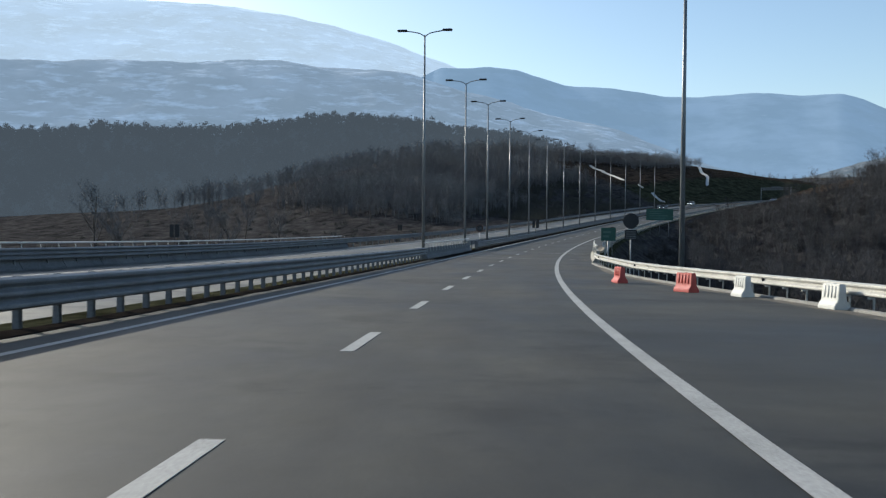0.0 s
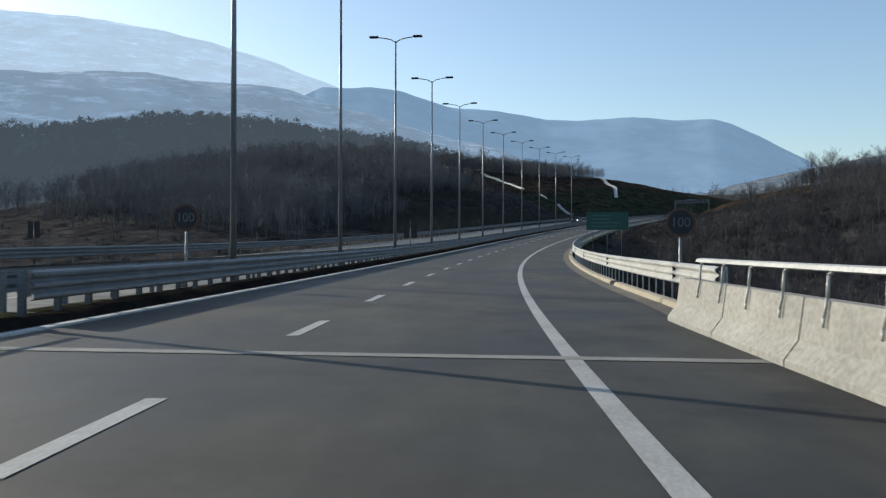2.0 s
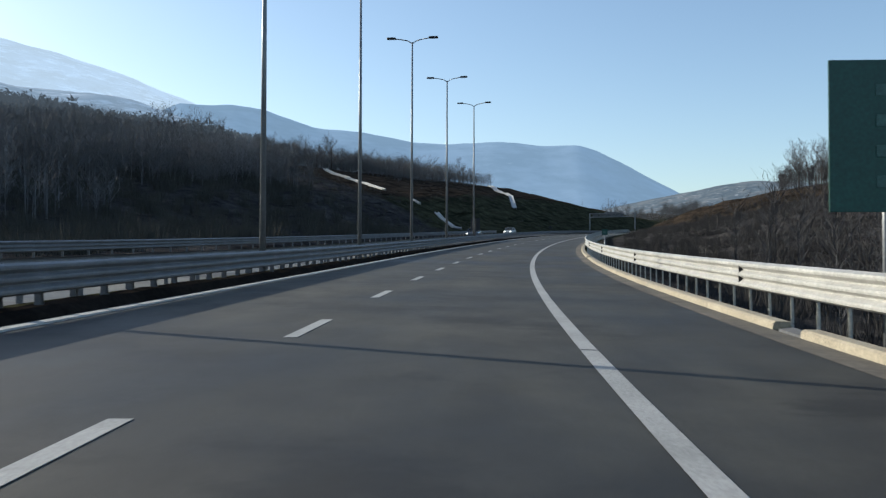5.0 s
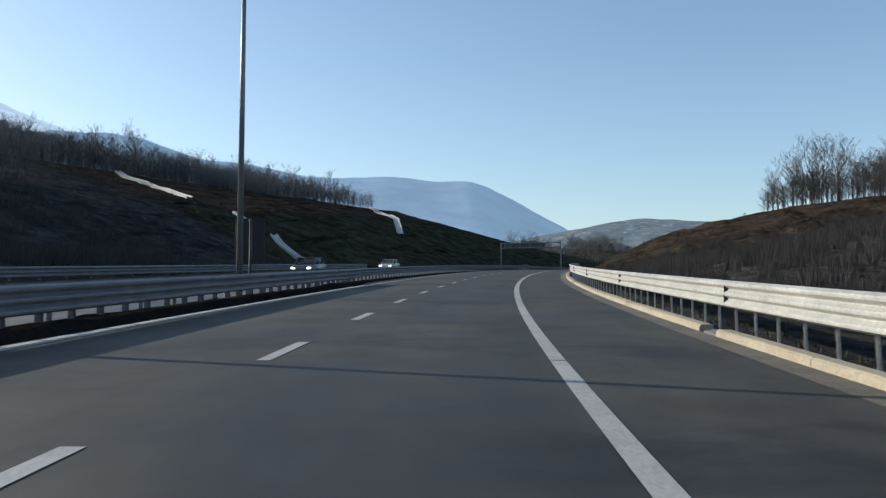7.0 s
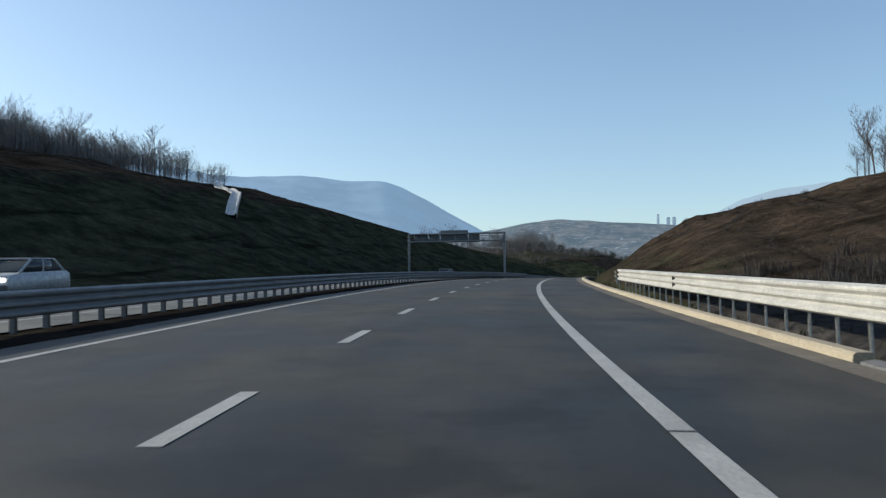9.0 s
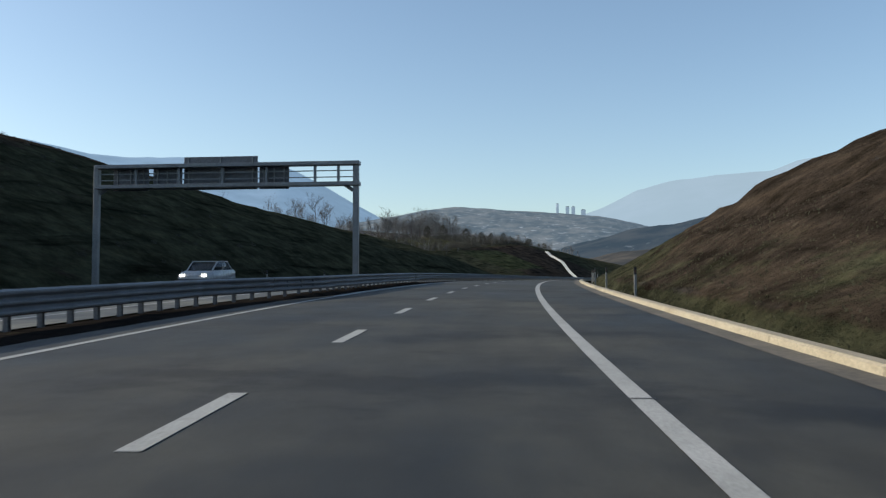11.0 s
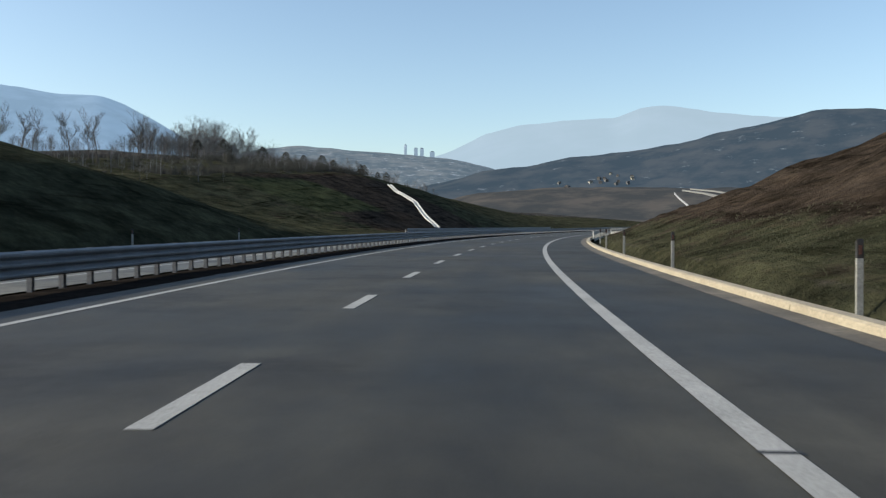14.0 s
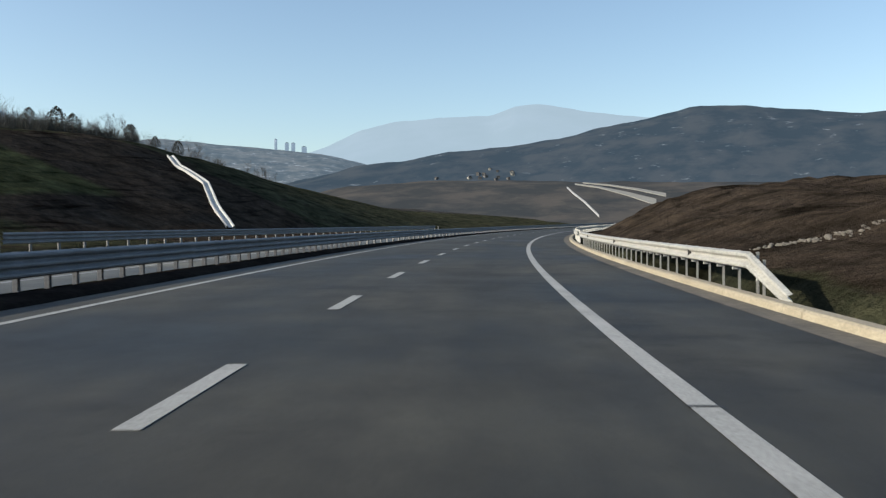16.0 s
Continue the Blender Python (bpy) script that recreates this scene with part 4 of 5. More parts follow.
def twin_panel(s, u, z, label, size=1.0):
    sg = empty("twin_panel_sign", stand(s, u, 0, 0, False) @ Matrix.Scale(size, 4), label, "road sign", "twin panel signs")
    bm = bmesh.new()
    part("post", tube(bm, (0, 0.06, -1.5), (0, 0.06, z + 0.68), 0.04, 0.04, 8), DARK, sg)
    for x in (-0.3, 0.3):
        bm = bmesh.new()
        pl = part("panel", panel(bm, 0.47, 1.35, z, 0, x), DARK, sg)
        bm = bmesh.new()
        part("edge", box(bm, x - 0.25, x + 0.25, -0.012, 0.022, z + 0.66, z + 0.69), DARK, pl)


twin_panel(138.3, -5.75, 2.03, "pair of dark upright panels on one post in the median")
twin_panel(271.2, -5.75, 2.05, "pair of dark upright panels beside a lamp post")
for s in (49, 107, 138, 330, 395):
    twin_panel(s, -18.4, 3.1, "pair of small dark panels beyond the opposite carriageway", 0.55)


# ---------------------------------------------------------------- sign gantry
def gantry(s):
    g = empty("sign_gantry", stand(s, -5.25, 0, 0, False) @ Matrix.Diagonal((1, 1, 0.925, 1)), "grey steel sign gantry over the opposite carriageway", "gantry")
    for x in (0, -13.6):
        bm = bmesh.new()
        box(bm, x - 0.14, x + 0.14, -0.14, 0.14, -0.2, 6.95, 0.02)
        part("column", bm, MAST, g)
        bm = bmesh.new()
        d = -1 if x == 0 else 1
        tube(bm, (x + d * 0.15, 0, 5.35), (x + d * 0.6, 0, 5.7), 0.1, 0.1, 4)
        part("haunch", bm, MAST, g)
    for z in (5.72, 6.84):
        bm = bmesh.new()
        part("chord", box(bm, -13.6, 0.19, -0.28, 0.28, z - 0.1, z + 0.1, 0.01), MAST, g)
    for z in (6.1, 6.45):
        bm = bmesh.new()
        part("rail", box(bm, -13.5, 0, -0.03, 0.03, z - 0.025, z + 0.025), MAST, g)
    for x in (-0.9, -2.1, -4.6, -6.9, -9.2, -11.5):
        bm = bmesh.new()
        part("upright", box(bm, x - 0.06, x + 0.06, -0.07, 0.07, 5.7, 6.85), MAST, g)
    for x0, x1, z0, z1 in ((-5.1, -3.55, 5.55, 6.98), (-9.1, -5.2, 5.55, 7.4), (-10.75, -9.2, 5.6, 6.98), (-12.9, -11.0, 5.55, 6.98)):
        bm = bmesh.new()
        pl = part("sign_panel", box(bm, x0, x1, 0.36, 0.42, z0, z1, 0.01), GREYPLATE, g, "grey back of a sign panel")
        for x in np.linspace(x0 + 0.25, x1 - 0.25, 3):
            bm = bmesh.new()
            part("stiffener", box(bm, x - 0.03, x + 0.03, 0.29, 0.36, z0 + 0.05, z1 - 0.05), MAST, pl)


gantry(436.6)


# ---------------------------------------------------------------- delineators
def delineator(m, label):
    d = empty("delineator", m, label, "delineator post", "delineator posts")
    prof = [(-0.06, -0.05), (0.06, -0.05), (0.07, 0.0), (0.0, 0.06), (-0.07, 0.0)]
    for name, z0, z1, mat, k in (("post", -0.3, 0.72, BACKLIT_PLASTIC, 1.0), ("band", 0.72, 0.97, BLACK, 1.02)):
        bm = bmesh.new()
        a = [bm.verts.new((x * k, y * k, z0)) for x, y in prof]
        b = [bm.verts.new((x * k, y * k, z1 + (0.05 if y < 0 and name == "band" else 0))) for x, y in prof]
        for i in range(5):
            bm.faces.new((a[i], a[(i + 1) % 5], b[(i + 1) % 5], b[i]))
        bm.faces.new(b), bm.faces.new(a[::-1])
        bmesh.ops.recalc_face_normals(bm, faces=bm.faces)
        part(name, bm, mat, d)
    bm = bmesh.new()
    part("reflector", box(bm, -0.03, 0.03, -0.06, -0.05, 0.78, 0.92), AMBER, d, "dull reflector")
    return d


first = delineator(stand(430, 7.68, 0.05, 0, False) @ Matrix.Diagonal((0.8, 0.8, 1, 1)), "white delineator post, greyed for backlight, with a black band in grass")
for i in range(1, 11):
    copy_thing(first, stand(430 + 15.65 * i, 7.68, 0.05, 3 * (i % 3) - 3, False))
for i in range(9):
    copy_thing(first, stand(446 + 15.65 * i, -18.3, 0.0, 0, False))


# ---------------------------------------------------------------- road-works barriers
def barrier_block(m, mat, label):
    """A water-filled plastic barrier, grooved, with a wide foot."""
    b = empty("plastic_barrier", m, label, "plastic barrier", "road-works barriers")
    bm = bmesh.new()
    prof = [(-0.26, 0), (0.26, 0), (0.26, 0.12), (0.14, 0.28), (0.1, 0.78), (-0.1, 0.78), (-0.14, 0.28), (-0.26, 0.12)]
    extrude(bm, prof, -0.5, 0.5)
    bmesh.ops.bevel(bm, geom=list(bm.edges), offset=0.02, segments=2, affect="EDGES")
    part("body", bm, mat, b)
    for x in (-0.3, -0.1, 0.1, 0.3):
        for side in (-1, 1):
            bm = bmesh.new()
            tube(bm, (side * 0.125, x, 0.36), (side * 0.1, x, 0.72), 0.04, 0.035, 6)
            part("rib", bm, mat, b)
    bm = bmesh.new()
    tube(bm, (0, 0, 0.77), (0, 0, 0.8), 0.05, 0.045, 10)
    part("cap", bm, mat, b)


barrier_block(stand(33.9, 5.95, 0, 12) @ Matrix.Scale(0.78, 4), RED, "red plastic water barrier standing on the hard shoulder")
barrier_block(stand(28.4, 7.5, 0, 28) @ Matrix.Scale(0.78, 4), RED, "red plastic water barrier beside the guard rail")
barrier_block(stand(26.3, 8.75, 0, 10) @ Matrix.Scale(0.78, 4), PLASTIC, "white plastic barrier pushed against the guard rail")
barrier_block(stand(21.6, 9.75, 0, 10) @ Matrix.Scale(0.78, 4), PLASTIC, "white plastic barrier pushed against the guard rail")


# ---------------------------------------------------------------- cars of the opposite direction
def car(m, paint, van, label):
    """A car that faces -y, about 4.3 m long, from a side outline."""
    c = empty("car", m, label, "car", "cars on the opposite carriageway")
    h = 1.75 if van else 1.46
    side = [(-2.1, 0.28), (-2.15, 0.6), (-2.05, 0.8), (-1.2, 0.95), (2.05, 1.0), (2.15, 0.7), (2.1, 0.28)]
    roof = [(-1.25, 0.94), (-0.5, h - 0.04), (-0.2, h), (1.2 if not van else 1.9, h - 0.02), (1.85 if not van else 2.08, 0.99)]
    for name, prof, w, mat in (("body", side, 0.86, paint), ("cabin", roof, 0.72, GLASS)):
        bm = bmesh.new()
        rows = []
        for x, k in ((-w, 0.97), (-w * 0.93, 1.0), (w * 0.93, 1.0), (w, 0.97)):
            rows.append([bm.verts.new((x, y * k, z)) for y, z in prof])
        for a, b in zip(rows, rows[1:]):
            for i in range(len(prof)):
                bm.faces.new((a[i], a[(i + 1) % len(prof)], b[(i + 1) % len(prof)], b[i]))
        bm.faces.new(rows[0]), bm.faces.new(rows[-1][::-1])
        bmesh.ops.recalc_face_normals(bm, faces=bm.faces)
        bmesh.ops.bevel(bm, geom=[e for e in bm.edges if e.calc_face_angle(0) > 0.3], offset=0.07, segments=3, affect="EDGES")
        for f in bm.faces:
            f.smooth = True
        part(name, bm, mat, c, "dark glass" if name == "cabin" else "")
    bm = bmesh.new()
    part("roof", box(bm, -0.68, 0.68, -0.35, 1.15 if not van else 1.85, h - 0.03, h + 0.02, 0.015), paint, c)
    for x in (-0.7, 0.7):
        for ya, yb, za, zb in ((-1.2, -0.4, 0.95, h), (0.35, 0.35, 0.97, h), (1.85 if not van else 2.05, 1.15 if not van else 1.85, 0.99, h)):
            bm = bmesh.new()
            tube(bm, (x * 1.02, ya, za), (x * 0.99, yb, zb - 0.02), 0.05, 0.05, 5)
            part("pillar", bm, paint, c)
    for x in (-0.74, 0.74):
        for y in (-1.32, 1.3):
            bm = bmesh.new()
            tube(bm, (x - 0.1, y, 0.31), (x + 0.1, y, 0.31), 0.31, 0.31, 18)
            w = part("wheel", bm, BLACK, c)
            bm = bmesh.new()
            sx = 0.102 if x > 0 else -0.102
            tube(bm, (x + sx, y, 0.31), (x + sx * 1.06, y, 0.31), 0.19, 0.17, 14)
            part("rim", bm, ZINC, w)
        bm = bmesh.new()
        part("headlight", box(bm, x * 0.82 - 0.14, x * 0.82 + 0.14, -2.16, -2.05, 0.62, 0.76, 0.02), LAMP, c, "lit headlight")
    bm = bmesh.new()
    part("bumper", box(bm, -0.82, 0.82, -2.2, -2.08, 0.3, 0.52, 0.03), CARDARK, c)
    bm = bmesh.new()
    part("windscreen_surround", box(bm, -0.7, 0.7, -0.5, -0.3, h - 0.05, h + 0.01, 0.01), paint, c)


car(stand(346.5, -15.4, 0), CARPAINT, False, "pale grey saloon car with lit headlights by the outer rail")
car(stand(441, -14.6, 0), CARPAINT, False, "pale grey car with lit headlights on the opposite carriageway")
car(stand(306, -12.6, 0), CARDARK, False, "dark car with lit headlights on the opposite carriageway")

# ---------------------------------------------------------------- drainage channels up the left slope
def on_land(s, u, dz=0.0):
    """A place on the ground sheet."""
    p = at(s, u)
    i = int(np.clip(np.searchsorted(GRID["s"], s) - 1, 0, len(GRID["s"]) - 2))
    j = int(np.clip(np.searchsorted(GRID["u"], u) - 1, 0, len(GRID["u"]) - 2))
    f = (s - GRID["s"][i]) / (GRID["s"][i + 1] - GRID["s"][i])
    g = (u - GRID["u"][j]) / (GRID["u"][j + 1] - GRID["u"][j])
    z = GRID["z"]
    p[2] = (z[i, j] * (1 - g) + z[i, j + 1] * g) * (1 - f) + (z[i + 1, j] * (1 - g) + z[i + 1, j + 1] * g) * f + dz
    return p


def channel(points, width, label):
    """An open concrete channel laid on the hillside through points (s, u)."""
    fine = []
    for (sa, ua), (sb, ub) in zip(points, points[1:]):
        n = max(2, int(math.hypot(sb - sa, ub - ua) / 1.5))
        fine += [(sa + (sb - sa) * i / n, ua + (ub - ua) * i / n) for i in range(n)]
    fine.append(points[-1])
    c = [Vector(on_land(s, u, 0.12)) for s, u in fine]
    bm = bmesh.new()
    rows = []
    for i, p in enumerate(c):
        d = (c[min(i + 1, len(c) - 1)] - c[max(i - 1, 0)]).normalized()
        x = d.cross(Vector((0, 0, 1))).normalized()
        rows.append([bm.verts.new(p + x * a + Vector((0, 0, h))) for a, h in ((-width / 2, -0.3), (-width / 2, 0.34), (-width / 2 + 0.15, 0.34), (-0.25 * width, 0.16), (0.25 * width, 0.16), (width / 2 - 0.15, 0.34), (width / 2, 0.34), (width / 2, -0.3))])
    for a, b in zip(rows, rows[1:]):
        for i in range(7):
            bm.faces.new((a[i], b[i], b[i + 1], a[i + 1]))
    bmesh.ops.recalc_face_normals(bm, faces=bm.faces)
    tagged(finish(new("drainage_channel", mesh_of("drainage_channel", bm)), CHANNEL), label, "drainage channel", "drainage channels")


channel([(352, -45), (358, -52), (364, -60), (367, -61), (370, -67), (375, -72)], 0.9, "pale concrete drainage channel stepping down a dark slope")
channel([(347, -26), (350, -31), (352.5, -33)], 0.95, "short pale concrete drainage channel near the road")
channel([(353, -37), (354, -39.5)], 0.5, "short broken pale concrete channel on the slope")
channel([(410, -33), (426, -40), (440, -50), (467, -66)], 1.3, "pale concrete drainage channel bending up a cut slope")
channel([(675, -28.3), (684, -34.2), (692.5, -39.5), (695, -42.5), (697.5, -46), (701.5, -49.5)], 0.9, "white concrete drainage channel winding up a hill")
channel([(905, -30), (909, -36), (925, -44)], 1.4, "distant pale drainage channel")


# ---------------------------------------------------------------- trees
def limbs(rng, height, levels, twig, spread=0.55, base=0.02):
    """Tapered limbs of a bare tree: list of (a, b, ra, rb)."""
    out = []

    def grow(p, d, length, r, level):
        n = 3 if level < levels else 2
        for k in range(n):
            q = p + d * (length / n)
            d2 = (d + Vector((rng.gauss(0, 0.1), rng.gauss(0, 0.1), rng.gauss(0.05, 0.06)))).normalized()
            r2 = r * 0.78
            out.append((p, q, r, r2, level))
            if level < levels:
                kids = 2 if level else (1 if k == 0 else 3)
                for _ in range(kids):
                    a = rng.uniform(0, 2 * math.pi)
                    side = Vector((math.cos(a), math.sin(a), rng.uniform(0.2, 0.9)))
                    grow(q, (d2 * (1 - spread) + side * spread).normalized(), length * rng.uniform(0.4, 0.62), r2 * 0.62, level + 1)
            p, d, r = q, d2, r2

    grow(Vector((0, 0, -0.3)), Vector((rng.gauss(0, 0.05), rng.gauss(0, 0.05), 1)).normalized(), height * 0.85, height * base, 0)
    return out


def tree_meshes(seed, height, levels=3):
    rng = random.Random(seed)
    trunk, crown = bmesh.new(), bmesh.new()
    for a, b, ra, rb, lv in limbs(rng, height, levels, 0.01):
        if lv <= 1:
            tube(trunk, a, b, ra, rb, 6 if lv == 0 else 4, False)
        elif lv <= levels - 1:
            tube(crown, a, b, max(ra, 0.012), max(rb, 0.01), 3, False)
        else:
            for _ in range(2):
                e = b + Vector((rng.gauss(0, 0.35), rng.gauss(0, 0.35), rng.gauss(0.25, 0.3)))
                w = Vector((rng.gauss(0, 1), rng.gauss(0, 1), 0)).normalized() * 0.022
                crown.faces.new([crown.verts.new(v) for v in (a - w, a + w, e)])
            w = Vector((rng.gauss(0, 1), rng.gauss(0, 1), 0)).normalized() * 0.025
            crown.faces.new([crown.verts.new(v) for v in (a - w, a + w, b)])
    return mesh_of("trunk", trunk), mesh_of("crown", crown)


KINDS = [tree_meshes(11 + i, h, 3) for i, h in enumerate((9.5, 8, 11, 7, 10))]
for a, b in KINDS:
    a.materials.append(BARK), b.materials.append(TWIG)
WOOD = random.Random(5)


def tree(s, u, size, kind, label):
    t = empty("tree", None, label, "tree", "bare trees")
    x, y, z = on_land(s, u, -0.05)
    t.matrix_world = pose(x, y, z, 0, 0, WOOD.uniform(0, 360)) @ Matrix.Scale(size, 4)
    part("trunk", KINDS[kind][0], None, t)
    part("crown", KINDS[kind][1], None, t)


def grove(n, s0, s1, u0, u1, lo, hi, label):
    for _ in range(n):
        tree(WOOD.uniform(s0, s1), WOOD.uniform(u0, u1), WOOD.uniform(lo, hi), WOOD.randrange(5), label)


BARE = "bare leafless deciduous tree on a winter slope"
grove(30, 376, 425, 39, 70, 0.5, 0.78, "tall bare tree in the wood beside the road")
grove(22, 395, 455, -92, -62, 0.35, 0.6, "slim bare tree in a row on the crest of the slope")
grove(14, 335, 395, -100, -74, 0.5, 0.8, BARE)
grove(9, 600, 660, -105, -74, 0.6, 0.85, "bare bushy tree on the plateau")
grove(10, 545, 600, -62, -48, 0.3, 0.5, "small bare tree behind the crest of the cut")
grove(26, 692, 716, -116, -92, 0.55, 0.75, "bare bushy tree in a clump on the hilltop")
grove(12, 690, 730, -80, -56, 0.2, 0.34, "low bare tree on the hilltop")
grove(9, 95, 190, -75, -40, 0.7, 1.0, "tall bare tree at the valley edge")


def wood_pieces(seed, height, shoots):
    """One light tree as slim triangles, for woods that nobody could count."""
    rng = random.Random(seed)
    v, f = [], []

    def spike(a, b, w):
        ang = rng.uniform(0, math.pi)
        dx, dy = w * math.cos(ang), w * math.sin(ang)
        k = len(v)
        v.extend([(a[0] - dx, a[1] - dy, a[2]), (a[0] + dx, a[1] + dy, a[2]), b])
        f.append((k, k + 1, k + 2))

    for _ in range(2):
        spike((0, 0, -0.5), (rng.gauss(0, 0.2), rng.gauss(0, 0.2), height * 0.9), height * 0.011)
    for _ in range(shoots):
        z = height * rng.uniform(0.1, 0.75)
        a = rng.uniform(0, 2 * math.pi)
        r = height * rng.uniform(0.15, 0.5) * (1.1 - 0.8 * z / height)
        b = (r * math.cos(a), r * math.sin(a), min(height, z + r * rng.uniform(0.5, 1.5)))
        spike((0, 0, z), b, height * 0.005)
        for _ in range(4):
            m = rng.uniform(0.3, 1.0)
            p = (b[0] * m, b[1] * m, z + (b[2] - z) * m)
            spike(p, (p[0] + rng.gauss(0, 0.06) * height, p[1] + rng.gauss(0, 0.06) * height, p[2] + rng.uniform(0.02, 0.12) * height), height * 0.0038)
    return np.array(v), np.array(f)


LIGHT = [wood_pieces(40 + i, 8.0, 46) for i in range(6)]
SPARSE = [wood_pieces(60 + i, 8.0, 13) for i in range(6)]


def thicket_pieces(seed):
    """A low, wide tangle of shoots, about 2 m high."""
    rng = random.Random(seed)
    v, f = [], []
    for _ in range(70):
        a, r, lean = rng.uniform(0, 6.28), rng.uniform(0, 1.3), rng.uniform(0, 0.8)
        x, y = r * math.cos(a), r * math.sin(a)
        h = rng.uniform(0.7, 2.1) * (1.15 - 0.35 * r)
        w, ang = 0.035, rng.uniform(0, 3.14)
        k = len(v)
        v += [(x - w * math.cos(ang), y - w * math.sin(ang), -0.2), (x + w * math.cos(ang), y + w * math.sin(ang), -0.2), (x + lean * math.cos(a) + rng.gauss(0, 0.3), y + lean * math.sin(a) + rng.gauss(0, 0.3), h)]
        f.append((k, k + 1, k + 2))
    return np.array(v), np.array(f)


THICK = [thicket_pieces(70 + i) for i in range(5)]


def woodland(name, areas, mat, label, category="woodland", kinds=LIGHT):
    """Areas: number, s0, s1, u0, u1, smallest and largest size."""
    rng = np.random.default_rng(9)
    vs, fs, base = [], [], 0
    for n, s0, s1, u0, u1, lo, hi in areas:
        for _ in range(n):
            s, u = rng.uniform(s0, s1), rng.uniform(u0, u1)
            v, f = kinds[rng.integers(len(kinds))]
            a, k = rng.uniform(0, 6.28), rng.uniform(lo, hi)
            c = on_land(s, u)
            rot = np.array([[math.cos(a), math.sin(a), 0], [-math.sin(a), math.cos(a), 0], [0, 0, rng.uniform(0.85, 1.15)]])
            vs.append(v @ rot * k + c)
            fs.append(f + base)
            base += len(v)
    return joined(name, np.concatenate(vs), np.concatenate(fs), mat, label, category)


woodland("woodland", [(420, 215, 335, -165, -80, 0.65, 1.05), (900, 212, 318, -92, -44, 0.45, 0.9), (150, 195, 240, -80, -40, 0.5, 0.9),
                      (300, 335, 400, -150, -80, 0.6, 1.0), (150, 372, 440, -92, -72, 0.5, 0.85), (430, 395, 478, -125, -68, 0.4, 0.85), (150, 560, 690, -140, -80, 0.3, 0.6), (60, 540, 600, -60, -46, 0.15, 0.35), (90, 690, 718, -118, -90, 0.5, 0.8), (120, 740, 800, -150, -85, 0.35, 0.75),
                      (120, 690, 740, -100, -60, 0.15, 0.35)],
         TWIG, "dense bare winter woodland on the hillside")
woodland("woodland_valley", [(650, 20, 300, 30, 150, 0.5, 0.95), (700, 130, 235, 16, 80, 0.35, 0.75), (500, 300, 372, 46, 110, 0.4, 0.75), (350, 370, 430, 36, 100, 0.5, 0.9)],
         DARK_TWIG, "dark bare thicket in the valley beside the embankment")
woodland("woodland_edge", [(1900, 210, 322, -100, -46, 0.45, 0.85), (500, 196, 250, -70, -36, 0.35, 0.7), (950, 394, 452, -92, -60, 0.45, 0.75), (350, 336, 396, -110, -78, 0.5, 0.9), (240, 545, 640, -104, -52, 0.25, 0.6), (330, 690, 718, -118, -90, 0.5, 0.85), (260, 676, 730, -92, -60, 0.2, 0.45)],
         TWIG, "dense young bare wood on the hillside", "woodland", SPARSE)
woodland("bramble", [(1900, 20, 240, 11, 62, 0.45, 1.0), (4200, 225, 352, 11, 62, 0.2, 0.5), (500, 346, 425, 14, 45, 0.08, 0.2)],
         BRAMBLE, "dense dark brambles on the bank below the road", "brambles", THICK)
woodland("thicket", [(500, -40, 225, -120, -22, 0.3, 0.8), (1900, 215, 312, -95, -22, 0.45, 1.05), (700, 308, 345, -95, -22, 0.15, 0.4), (500, 350, 480, -90, -20, 0.1, 0.25), (90, 668, 760, -90, -58, 0.4, 0.9), (170, 676, 712, -84, -60, 0.7, 1.3), (200, 560, 690, -100, -62, 0.4, 0.9), (90, 630, 672, -66, -57, 0.5, 1.0)],
         SCRUB, "tangled dark thicket and brambles", "thicket", THICK)


def clump_pieces(seed, height=8.0):
    """A far tree with a rounded crown of loose twig clumps."""
    rng = random.Random(seed)
    v, f = [(-0.15, 0, -0.5), (0.15, 0, -0.5), (0, 0, height * 0.7)], [(0, 1, 2)]
    for _ in range(44):
        a, e, r = rng.uniform(0, 6.28), rng.uniform(-1.2, 1.57), rng.uniform(0.55, 1.05)
        c = np.array([r * 2.5 * math.cos(a) * math.cos(e), r * 2.5 * math.sin(a) * math.cos(e), height * (0.58 + 0.4 * r * math.sin(e))])
        k = len(v)
        v += [tuple(c + np.array([rng.gauss(0, 0.5), rng.gauss(0, 0.5), rng.gauss(0, 0.6)])) for _ in range(3)]
        f.append((k, k + 1, k + 2))
    return np.array(v), np.array(f)


CLUMPS = [clump_pieces(80 + i) for i in range(6)]


def far_trees(name, ridge_name, origin, dist, spans, mat, label):
    """Tree tops on the crest of a far hill; spans: number, bearings, shares of the distance, sizes."""
    bpy.context.view_layer.update()
    hill = bpy.data.objects[ridge_name]
    rng = np.random.default_rng(12)
    vs, fs, base = [], [], 0
    for n, a0, a1, f0, f1, lo, hi in spans:
        for _ in range(n):
            a, f = radians(rng.uniform(a0, a1)), rng.uniform(f0, f1)
            x, y = origin[0] + dist * f * math.sin(a), origin[1] + dist * f * math.cos(a)
            hit, p, _, _ = hill.ray_cast(Vector((x, y, 500)), Vector((0, 0, -1)))
            if not hit:
                continue
            v, q = CLUMPS[rng.integers(6)]
            vs.append(v * np.array([1.2, 1.2, 1.0]) * rng.uniform(lo, hi) + np.array(p))
            fs.append(q + base)
            base += len(v)
    joined(name, np.concatenate(vs), np.concatenate(fs), mat, label, "woodland")


